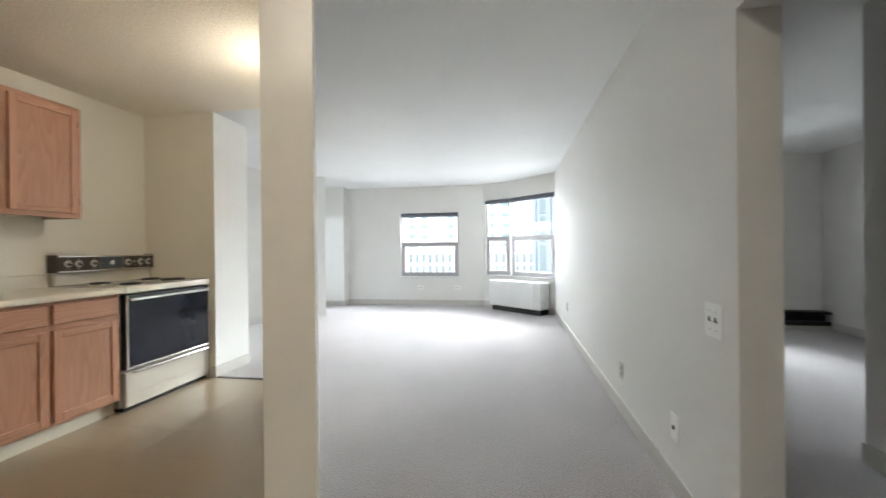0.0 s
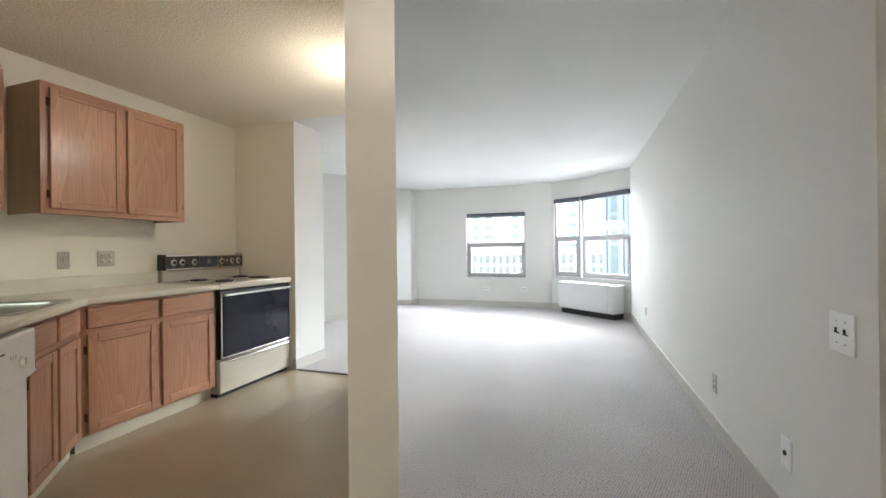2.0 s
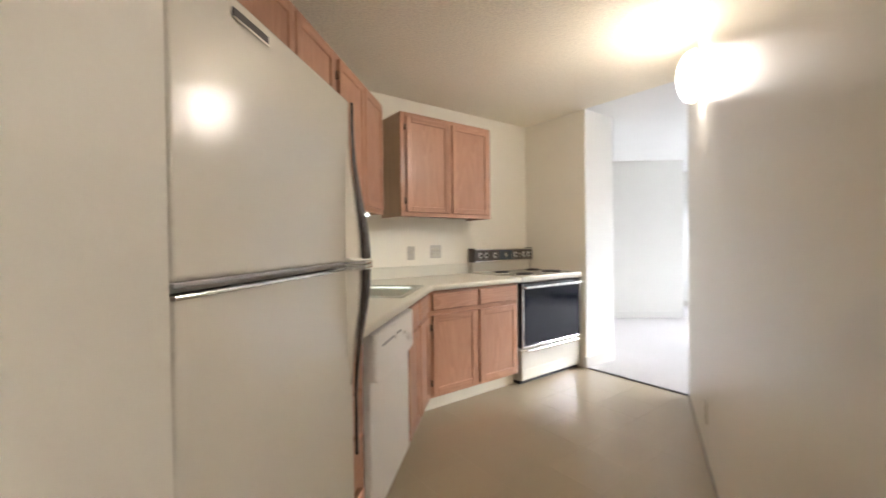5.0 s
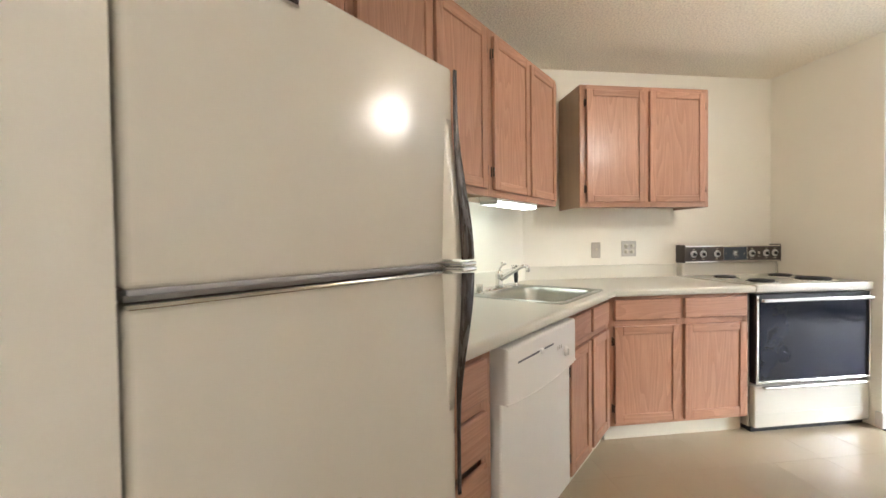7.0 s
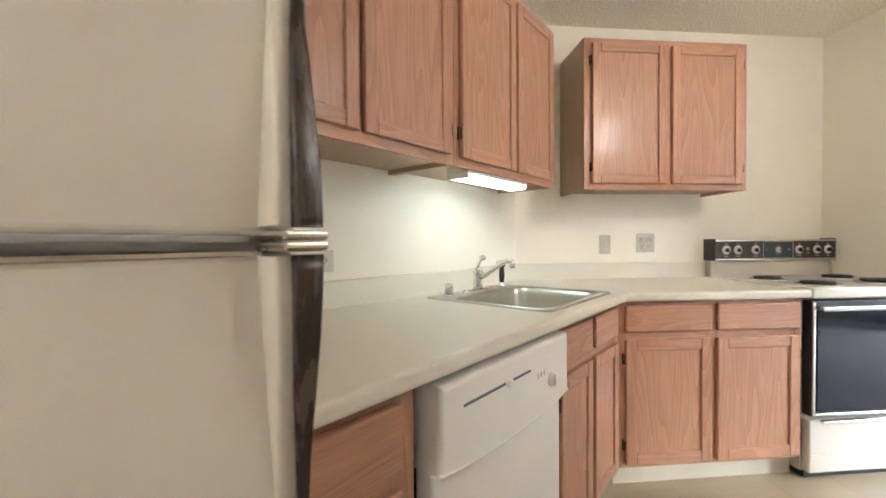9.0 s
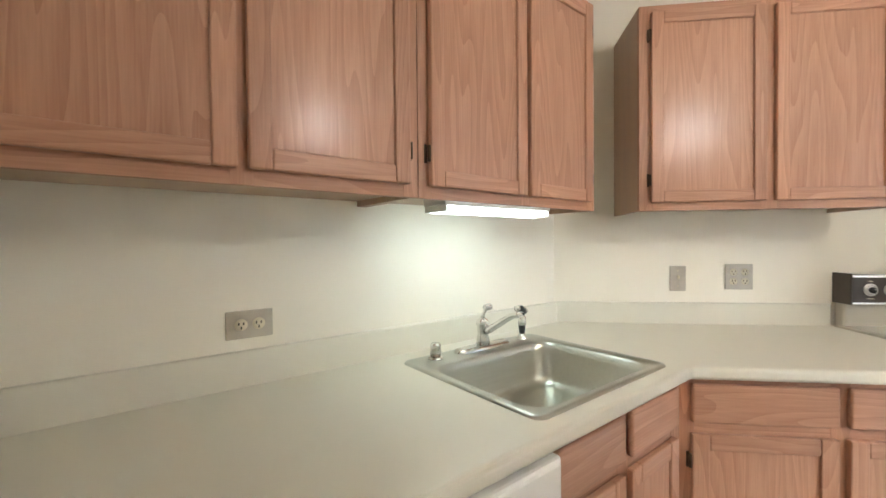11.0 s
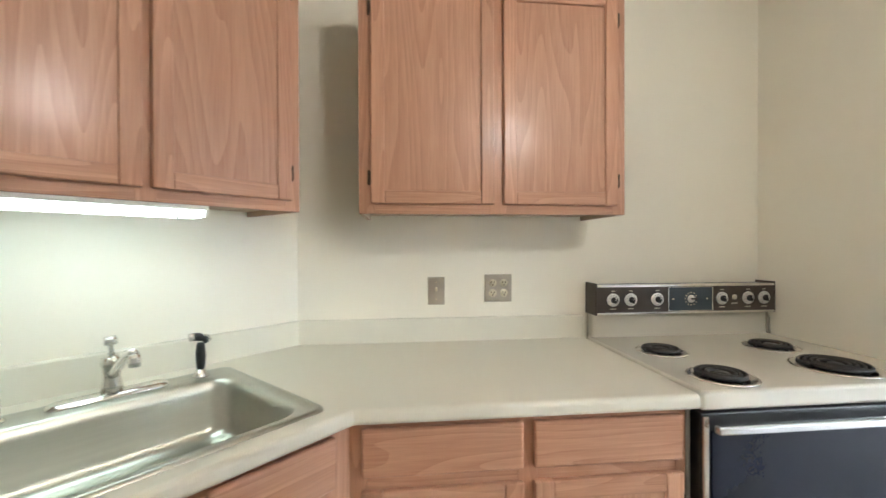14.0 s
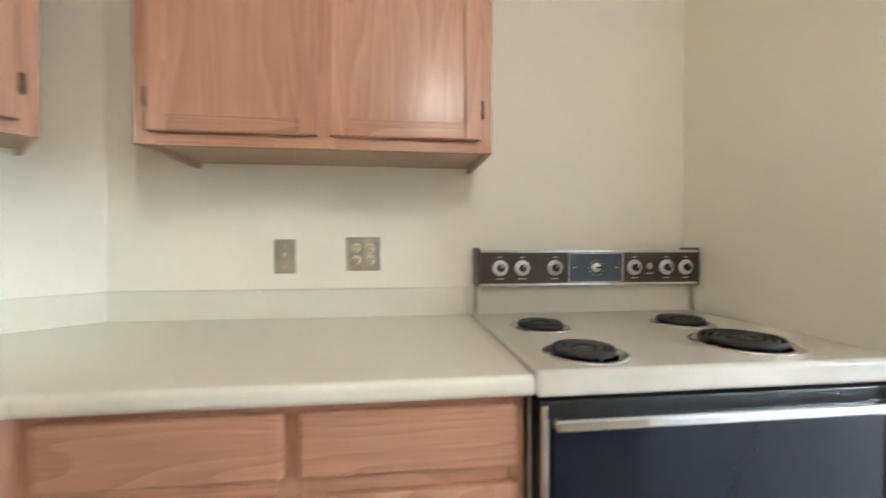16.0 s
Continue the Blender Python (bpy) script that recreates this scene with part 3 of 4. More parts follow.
def worktop():
    t = thing("worktop", SINK_RUN, "cream laminate worktop with rolled edge and upstand", "worktop")
    d, deep, end, r, th, c8 = 0.69, 0.700, 1.834, 0.014, 0.04, 0.70711
    far = 2.007 - 0.828                     # length of the stove leg along its wall
    bm = bmesh.new()

    def front(inset, z):
        e, f = d - inset, deep - inset
        return [bm.verts.new(p) for p in ((end, f, z), (e * 1.41421 - f, f, z), ((e - far) * c8, (e + far) * c8, z))]

    prof = [(r * (1 - math.sin(radians(q))), TOP - r * (1 - math.cos(radians(q)))) for q in (0, 22, 45, 67, 90)]
    prof += [(r * (1 - math.cos(radians(q))), TOP - th + r * (1 - math.sin(radians(q)))) for q in (0, 22, 45, 67, 90)]
    rows = [front(i, z) for i, z in prof]
    for f, g in zip(rows, rows[1:]):
        for k in (0, 1):
            bm.faces.new((f[k], f[k + 1], g[k + 1], g[k]))
    hole = [(HOLE[0], HOLE[2]), (HOLE[1], HOLE[2]), (HOLE[1], HOLE[3]), (HOLE[0], HOLE[3])]
    backs, holes = [], []
    for z, fr in ((TOP, rows[0]), (TOP - th, rows[-1])):
        back = [bm.verts.new(p) for p in ((end, 0, z), (0, 0, z), (-far * c8, far * c8, z))]
        h = [bm.verts.new((*q, z)) for q in hole]
        o = [back[1], back[0], fr[0], fr[1]]
        for i in range(4):
            j = (i + 1) % 4
            bm.faces.new((o[i], o[j], h[j], h[i]))
        bm.faces.new((back[1], fr[1], fr[2], back[2]))
        backs.append(back)
        holes.append(h)
    for i in range(4):
        j = (i + 1) % 4
        bm.faces.new((holes[0][i], holes[0][j], holes[1][j], holes[1][i]))
    for k in (0, 1):
        bm.faces.new((backs[0][k], backs[0][k + 1], backs[1][k + 1], backs[1][k]))
    for k in (0, 2):
        bm.faces.new([backs[0][k]] + [f[k] for f in rows] + [backs[1][k]])
    part("top", bm, LAMINATE, t)
    part("upstand", boxes((0.003, end, 0.0, 0.02, TOP - 0.012, 0.985), bevel=0.006, seg=3), LAMINATE, t)
    u = part("upstand", boxes((0.828, 2.007 - 0.003, 0.0, 0.0202, TOP - 0.012, 0.9856), bevel=0.006, seg=3), LAMINATE, t)
    u.matrix_local = SINK_RUN.inverted() @ STOVE_RUN
    return t


worktop()


def kitchen_sink():
    t = thing("kitchen_sink", SINK_RUN @ pose(0, 0, TOP), "single-bowl stainless steel sink set in the worktop", "sink")
    x0, x1, y0, y1 = SINK
    bx0, bx1, by0, by1 = x0 + 0.04, x1 - 0.04, y0 + 0.10, y1 - 0.035

    def ring(a, b, c, d, r, z):
        return [(x, y, z) for x, y in loop_rect(a, b, c, d, r, 6)]

    loops = [ring(x0, x1, y0, y1, 0.03, 0.0005), ring(x0 + 0.003, x1 - 0.003, y0 + 0.003, y1 - 0.003, 0.03, 0.006), ring(x0 + 0.012, x1 - 0.012, y0 + 0.012, y1 - 0.012, 0.028, 0.007),
             ring(x0 + 0.02, x1 - 0.02, y0 + 0.02, y1 - 0.018, 0.026, 0.004), ring(bx0 - 0.008, bx1 + 0.008, by0 - 0.008, by1 + 0.006, 0.075, 0.004), ring(bx0, bx1, by0, by1, 0.07, -0.004),
             ring(bx0 + 0.006, bx1 - 0.006, by0 + 0.006, by1 - 0.006, 0.068, -0.03), ring(bx0 + 0.016, bx1 - 0.016, by0 + 0.016, by1 - 0.016, 0.06, -0.125),
             ring(bx0 + 0.03, bx1 - 0.03, by0 + 0.03, by1 - 0.03, 0.05, -0.148), ring(bx0 + 0.06, bx1 - 0.06, by0 + 0.06, by1 - 0.06, 0.04, -0.154)]
    part("bowl", loft(loops), STEEL, t)
    part("drain", lathe([(0.002, 0.0), (0.03, 0.0), (0.042, 0.003), (0.044, 0.0)], 24, "z", ((bx0 + bx1) / 2, (by0 + by1) / 2, -0.153)), CHROME, t)
    return t


kitchen_sink()
SY = SINK[2] + 0.048


def faucet():
    t = thing("faucet", SINK_RUN @ pose(0.615, SY, TOP + 0.005), "chrome single-lever kitchen faucet on the sink deck", "faucet")
    loops = [[(x, y, z) for x, y in loop_rect(-0.125 + e, 0.125 - e, -0.026 + e, 0.026 - e, 0.0255 - e, 5)] for e, z in ((0.0, 0.0), (0.0, 0.005), (0.006, 0.012), (0.014, 0.015))]
    part("deck_plate", loft(loops), CHROME, t)
    part("body", lathe([(0.024, 0.012), (0.023, 0.03), (0.019, 0.05), (0.021, 0.075), (0.024, 0.085), (0.022, 0.10), (0.012, 0.108), (0.002, 0.11)], 20), CHROME, t)
    part("spout", tube([(0, 0.01, 0.06), (0, 0.035, 0.072), (-0.002, 0.08, 0.10), (-0.004, 0.13, 0.13), (-0.005, 0.155, 0.138), (-0.006, 0.172, 0.136)], [0.013, 0.013, 0.0115, 0.0105, 0.010, 0.010], 12), CHROME, t)
    part("aerator", lathe([(0.002, 0.0), (0.0115, 0.0), (0.0125, 0.01), (0.0125, 0.028), (0.002, 0.03)], 14, "z", (-0.006, 0.176, 0.108)), CHROME, t)
    part("lever", tube([(0, 0, 0.105), (0.002, 0.006, 0.122), (0.006, 0.022, 0.14), (0.008, 0.03, 0.146)], [0.008, 0.006, 0.006, 0.007], 10), CHROME, t)
    part("lever_knob", lathe([(0.002, -0.014), (0.011, -0.012), (0.012, 0.0), (0.011, 0.012), (0.002, 0.014)], 14, "x", (0.009, 0.034, 0.15)), CHROME, t)
    return t


faucet()


def side_sprayer():
    t = thing("side_sprayer", SINK_RUN @ pose(0.408, SY, TOP + 0.005), "black pull-out side sprayer in a chrome socket", "sprayer")
    part("socket", lathe([(0.022, 0.0), (0.022, 0.004), (0.015, 0.012), (0.013, 0.022), (0.002, 0.023)], 16), CHROME, t)
    part("wand", lathe([(0.009, 0.02), (0.012, 0.03), (0.014, 0.06), (0.0115, 0.09), (0.009, 0.10), (0.002, 0.101)], 14), BLACK, t)
    part("spray_head", tube([(-0.016, 0.004, 0.098), (-0.010, 0.002, 0.110), (0.004, 0.0, 0.117), (0.018, -0.002, 0.119)], [0.006, 0.009, 0.0125, 0.0115], 12), BLACK, t)
    part("nozzle", tube([(0.018, -0.002, 0.119), (0.030, -0.003, 0.119)], [0.0125, 0.0115], 12), CHROME, t)
    part("trigger", tube([(-0.004, 0.003, 0.122), (-0.018, 0.004, 0.118), (-0.026, 0.005, 0.104)], [0.004, 0.0045, 0.004], 8), CHROME, t)
    return t


side_sprayer()
ag = thing("air_gap", SINK_RUN @ pose(0.825, SY, TOP + 0.005), "short chrome air-gap cap on the sink deck", "air gap")
part("base_ring", lathe([(0.024, 0.0), (0.024, 0.004), (0.019, 0.007), (0.002, 0.008)], 18), CHROME, ag)
part("cap", lathe([(0.017, 0.008), (0.0175, 0.045), (0.016, 0.05), (0.002, 0.051)], 18), CHROME, ag)

# ---- lights that the kitchen has ----


def under_cabinet_light():
    t = thing("under_cabinet_light", SINK_RUN @ pose(0.452, 0.208, 1.357), "lit white fluorescent light under the wall cabinet", "light fixture")
    part("housing", boxes((-0.01, 0.455, 0.0, 0.105, 0.016, 0.045), bevel=0.004), PLASTIC_WHITE, t)
    prof = [(0.0, 0.016), (0.004, 0.004), (0.02, -0.002), (0.08, -0.002), (0.096, 0.004), (0.10, 0.016)]
    part("diffuser", loft([[(x, y, z) for y, z in prof] for x in (0.0, 0.445)]), TUBE_GLOW, t, "glowing ribbed diffuser")
    part("end_cap", boxes((-0.006, -0.0005, 0.002, 0.103, -0.001, 0.016)), PLASTIC_WHITE, t)
    part("end_cap", boxes((0.4455, 0.451, 0.002, 0.103, -0.001, 0.016)), PLASTIC_WHITE, t)
    part("switch_button", lathe([(0.002, -0.012), (0.005, -0.011), (0.005, 0.0), (0.002, 0.001)], 10, "z", (0.06, 0.09, 0.0)), PLASTIC_WHITE, t)
    return t


under_cabinet_light()


def wall_globe():
    spot = P_FAR + P_DIR * 0.885
    yaw = math.degrees(math.atan2(-P_OUT.y, -P_OUT.x))
    t = thing("wall_lamp", pose(spot.x, spot.y, 2.09, 0, 0, yaw), "lit opal glass globe lamp on the kitchen partition", "lamp")
    part("back_plate", lathe([(0.11, 0.001), (0.11, 0.012), (0.09, 0.02), (0.002, 0.021)], 28, "x"), PLASTIC_WHITE, t)
    ring = [(0.085, 0.018), (0.12, 0.03)]
    for i in range(9):
        a = radians(90 * i / 8)
        ring.append((max(0.002, 0.142 * math.cos(a)), 0.045 + 0.082 * math.sin(a)))
    part("globe", lathe(ring, 32, "x"), OPAL, t, "glowing opal glass globe")
    return t


wall_globe()

hl = thing("ceiling_light", pose(3.6, -3.8, CEIL), "lit opal ceiling light in the hall", "lamp")
part("canopy", lathe([(0.09, 0.0), (0.09, -0.015), (0.002, -0.016)], 24), PLASTIC_WHITE, hl)
part("shade", lathe([(0.12, -0.016), (0.135, -0.035), (0.12, -0.075), (0.07, -0.10), (0.002, -0.108)], 28), HALL_GLASS, hl, "glowing opal glass shade")

# ---- stove ----


def stove():
    u0, u1, fx = 0.012, 0.820, 0.672
    w = u1 - u0
    t = thing("stove", STOVE_RUN @ pose(u0, 0, 0), "cream electric coil stove with black glass oven door", "stove")
    part("body", boxes((0.0, w, 0.03, fx - 0.04, 0.03, 0.838), bevel=0.003), STOVE_WHITE, t)
    part("kick", boxes((0.01, w - 0.01, 0.05, fx - 0.03, 0.0, 0.03)), BLACK, t)
    part("cooktop", boxes((-0.004, w + 0.004, 0.03, fx + 0.018, 0.846, 0.898), bevel=0.011, seg=4), STOVE_WHITE, t)
    part("riser", boxes((0.0, w - 0.013, 0.004, 0.062, 0.85, 1.0), bevel=0.012, seg=3), STOVE_WHITE, t)
    # oven door
    y = fx - 0.038
    door = part("oven_door", boxes((0.004, w - 0.004, y, fx + 0.004, 0.302, 0.836), bevel=0.004), BLACK, t)
    part("glass", boxes((0.03, w - 0.03, fx + 0.005, fx + 0.011, 0.325, 0.79), bevel=0.002), BLACK_GLASS, door, "black oven window glass")
    for bx in ((0.006, 0.022, fx + 0.005, fx + 0.013, 0.304, 0.83), (w - 0.022, w - 0.006, fx + 0.005, fx + 0.013, 0.304, 0.83), (0.022, w - 0.022, fx + 0.005, fx + 0.013, 0.306, 0.319)):
        part("trim", boxes(bx, bevel=0.003), CHROME, door)
    part("handle", boxes((0.025, w - 0.025, fx + 0.02, fx + 0.045, 0.792, 0.814), bevel=0.006, seg=3), CHROME, door, "long chrome bar handle")
    for hx in (0.06, w - 0.085):
        part("handle_post", boxes((hx, hx + 0.025, fx + 0.005, fx + 0.022, 0.796, 0.81)), CHROME, door)
    # drawer
    dr = part("drawer", boxes((0.002, w - 0.002, y, fx + 0.002, 0.035, 0.285), bevel=0.008, seg=3), STOVE_WHITE, t)
    part("drawer_pull", boxes((0.05, w - 0.05, fx + 0.002, fx + 0.024, 0.272, 0.286), bevel=0.004), CHROME, dr, "chrome strip pull")
    part("crease", boxes((0.006, w - 0.006, fx + 0.0018, fx + 0.004, 0.118, 0.122)), STOVE_WHITE, dr)
    # control panel
    pz0, pz1, px = 0.998, 1.114, 0.092
    pw = w - 0.013
    mid = 1.056
    panel = part("control_panel", prism([(0.0, 0.0), (pw, 0.0), (pw, 0.075), (pw - 0.004, px), (0.004, px), (0.0, 0.075)], pz0, pz1), DARK_PANEL, t, "dark brown control panel with chrome edging")
    part("trim", boxes((0.002, pw - 0.002, px - 0.02, px + 0.004, pz1 - 0.007, pz1 + 0.003), bevel=0.002), CHROME, panel)
    part("trim", boxes((0.002, pw - 0.002, px - 0.02, px + 0.004, pz0 - 0.003, pz0 + 0.006), bevel=0.002), CHROME, panel)
    for ex in (-0.004, pw - 0.003):
        part("end_bracket", boxes((ex, ex + 0.007, 0.0, px + 0.003, pz0 - 0.006, pz1 + 0.010), bevel=0.003), DARK_PANEL, panel)
    for f in (0.090, 0.186, 0.331, 0.695, 0.846, 0.939):
        ku = pw * (1 - f)
        knob = part("knob", lathe([(0.0265, px), (0.0265, px + 0.003), (0.0245, px + 0.0055), (0.013, px + 0.0065), (0.002, px + 0.0065)], 28, "y", (ku, 0, mid)), DIAL_METAL, panel, "bright metal dial with a dark grip")
        part("grip", lathe([(0.0128, px + 0.006), (0.0128, px + 0.014), (0.0115, px + 0.016), (0.002, px + 0.016)], 20, "y", (ku, 0, mid)), BLACK, knob)
        part("grip_bar", boxes((ku - 0.0042, ku + 0.0042, px + 0.0155, px + 0.023, mid - 0.013, mid + 0.013), bevel=0.002), BLACK, knob)
        part("pointer", boxes((ku - 0.0013, ku + 0.0013, px + 0.0228, px + 0.0236, mid + 0.001, mid + 0.012)), PLASTIC_WHITE, knob)
        for k in range(10):
            a = radians(36 * k + 18)
            tx, tz = ku + 0.0195 * math.cos(a), mid + 0.0195 * math.sin(a)
            part("tick", boxes((tx - 0.0011, tx + 0.0011, px + 0.0058, px + 0.0066, tz - 0.0011, tz + 0.0011)), SLOT, knob)
        part("marking", boxes((ku - 0.013, ku + 0.013, px + 0.0004, px + 0.001, 1.0175, 1.0205)), IVORY, panel)
        part("marking", boxes((ku - 0.008, ku + 0.008, px + 0.0004, px + 0.001, 1.0905, 1.0935)), IVORY, panel)
    ca, cb = pw * (1 - 0.634), pw * (1 - 0.392)
    clock = part("clock", boxes((ca, cb, px + 0.0004, px + 0.003, 1.008, 1.104)), CLOCK_FACE, panel, "blue-grey timer clock face")
    for bx in ((ca - 0.004, ca, px, px + 0.006, 1.008, 1.104), (cb, cb + 0.002, px, px + 0.005, 1.008, 1.104), (ca, cb, px, px + 0.004, 1.1042, 1.106), (ca, cb, px, px + 0.004, 1.006, 1.0078)):
        part("clock_edge", boxes(bx), CHROME, clock)
    cm = (ca + cb) / 2 - 0.004
    part("dial", lathe([(0.016, px + 0.003), (0.016, px + 0.005), (0.002, px + 0.0052)], 24, "y", (cm, 0, mid)), DIAL_METAL, clock)
    for k in range(12):
        a = radians(30 * k)
        tx, tz = cm + 0.026 * math.cos(a), mid + 0.026 * math.sin(a)
        part("tick", boxes((tx - 0.0018, tx + 0.0018, px + 0.003, px + 0.0036, tz - 0.0018, tz + 0.0018)), IVORY, clock)
    part("clock_knob", boxes((cm - 0.022, cm + 0.004, px + 0.0054, px + 0.014, mid - 0.003, mid + 0.004), bevel=0.002), BLACK, clock)
    for mx2 in (ca + 0.02, cb - 0.02):
        part("marking", boxes((mx2 - 0.005, mx2 + 0.005, px + 0.003, px + 0.0036, mid - 0.0015, mid + 0.0015)), IVORY, clock)
    part("badge", lathe([(0.011, px), (0.011, px + 0.002), (0.002, px + 0.0022)], 18, "y", (pw * (1 - 0.767), 0, mid + 0.004)), PLATE_METAL, panel)
    part("marking", boxes((pw * (1 - 0.767) - 0.014, pw * (1 - 0.767) + 0.014, px + 0.0004, px + 0.001, 1.032, 1.036)), PLATE_METAL, panel)
    part("cord", tube([(0.02, 0.075, 0.995), (0.012, 0.078, 0.965), (0.012, 0.078, 0.93), (0.008, 0.08, 0.90)], 0.004, 8), PLATE_METAL, t)
    # burners
    for k, (ux, uy, r) in enumerate(((0.662, 0.308, 0.071), (0.668, 0.588, 0.077), (0.218, 0.294, 0.075), (0.250, 0.544, 0.101))):
        bu = part("burner", lathe([(r + 0.012, 0.898), (r + 0.013, 0.902), (r + 0.006, 0.904), (r - 0.004, 0.899), (r - 0.03, 0.893), (0.002, 0.892)], 36, "z", (ux, uy, 0)), CHROME, t, "electric coil burner in a chrome drip pan")
        turns = 4 if r > 0.1 else 3
        n = 26 * turns
        pts = []
        for i in range(n + 1):
            a = 2 * math.pi * turns * i / n
            rr = 0.026 + (r - 0.01 - 0.026) * i / n
            pts.append((ux + rr * math.cos(a), uy + rr * math.sin(a), 0.909))
        part("coil", tube(pts, 0.0078, 6, flat=0.7), COIL, bu)
        part("coil_support", boxes((ux - r + 0.01, ux + r - 0.01, uy - 0.003, uy + 0.003, 0.8995, 0.9045), (ux - 0.003, ux + 0.003, uy - r + 0.01, uy + r - 0.01, 0.899, 0.9043)), COIL, bu)
        part("hub", lathe([(0.02, 0.9045), (0.02, 0.912), (0.002, 0.913)], 16, "z", (ux, uy, 0)), COIL, bu)
    return t


stove()

# ---- dishwasher ----


def dishwasher():
    s0, s1 = 0.919, 1.531
    w = s1 - s0
    t = thing("dishwasher", SINK_RUN @ pose(s0, -0.007, 0), "white built-in dishwasher under the worktop", "dishwasher")
    part("body", boxes((0.006, w - 0.006, 0.03, 0.63, 0.10, 0.715)), BLACK, t)
    part("kick_plate", boxes((0.01, w - 0.01, 0.05, 0.60, 0.0, 0.098)), PLASTIC_WHITE, t)
    part("door", boxes((0.003, w - 0.003, 0.632, 0.682, 0.11, 0.66), bevel=0.008, seg=3), PLASTIC_WHITE, t)
    n = 16
    pts = [(0.0, 0.836), (0.0, 0.655)] + [(w * i / n, 0.655 - 0.020 * math.sin(math.pi * i / n) ** 0.9) for i in range(1, n)] + [(w, 0.655), (w, 0.836)]
    bm = bmesh.new()
    fr = [bm.verts.new((x, 0.708, z)) for x, z in pts]
    bk = [bm.verts.new((x, 0.634, z)) for x, z in pts]
    bm.faces.new(fr)
    bm.faces.new(bk[::-1])
    for i in range(len(pts)):
        j = (i + 1) % len(pts)
        bm.faces.new((fr[i], fr[j], bk[j], bk[i]))
    bmesh.ops.bevel(bm, geom=[e for e in bm.edges if e.verts[0] in fr and e.verts[1] in fr], offset=0.012, segments=3, affect="EDGES", profile=0.5)
    panel = part("control_panel", bm, PLASTIC_WHITE, t)
    part("panel_lip", tube([(x, 0.7045, z + 0.004) for x, z in pts[1:-1]], 0.0048, 8), PLASTIC_WHITE, panel)
    for a, b in ((0.246, 0.346), (0.372, 0.54)):
        part("vent_slot", boxes((a, b, 0.7055, 0.7083, 0.774, 0.781)), BLIND, panel)
    part("latch", boxes((0.349, 0.369, 0.705, 0.718, 0.767, 0.785), bevel=0.004), PLASTIC_WHITE, panel)
    part("dial", lathe([(0.021, 0.707), (0.021, 0.711), (0.017, 0.717), (0.002, 0.718)], 22, "y", (0.122, 0, 0.722)), PLASTIC_WHITE, panel)
    part("dial_grip", boxes((0.1185, 0.1255, 0.717, 0.724, 0.707, 0.737), bevel=0.003), PLASTIC_WHITE, panel)
    for i in range(3):
        part("indicator", boxes((0.165 + 0.018 * i, 0.170 + 0.018 * i, 0.7075, 0.709, 0.745, 0.759)), PLATE_METAL, panel)
    return t


dishwasher()

# ---- refrigerator ----


def fridge_handle(parent, up):
    """A dark strap that lies along the door's edge and bows outwards towards the gap, over a cream grip, with a chrome foot."""
    z_gap = 1.130 if up else 1.107
    sgn = 1 if up else -1
    reach = 0.452 if up else 0.545
    rows = []
    for i in range(25):
        z = 0.004 + reach * i / 24
        f = min(1.0, z / 0.44)
        bow = math.cos(f * math.pi / 2) ** 3
        out = 0.786 + 0.047 * bow
        right = -0.003 - 0.004 * (1 - bow)
        wide = 0.011 + 0.024 * bow ** 0.7
        thick = 0.008 + 0.008 * bow
        rows.append([(x, y, z_gap + sgn * z) for x, y in loop_rect(right, right + wide, out - thick, out, 0.0038, 3)])
    bm = loft(rows)
    bm.verts.ensure_lookup_table()
    bm.faces.new([bm.verts[i] for i in range(len(rows[0]))])
    h = part("handle", bm, HANDLE_BROWN, parent, "bowed dark brown handle")
    part("handle_foot", boxes((-0.006, 0.05, 0.768, 0.838, min(z_gap, z_gap - sgn * 0.011), max(z_gap, z_gap - sgn * 0.011)), bevel=0.004), CHROME, h)
    loops = []
    for i in range(9):
        f = i / 8
        z = z_gap + sgn * (0.006 + 0.33 * f)
        d = 0.038 * math.cos(min(1.0, f * 0.75) * math.pi / 2) ** 2.6 + 0.003 - 0.006 * f
        wdt = 0.036 - 0.018 * f
        loops.append([(x, y, z) for x, y in loop_rect(0.004, 0.012 + wdt, 0.764, 0.774 + max(0.002, d), 0.0055, 3)])
    part("grip", loft(loops), ENAMEL, h)
    return h


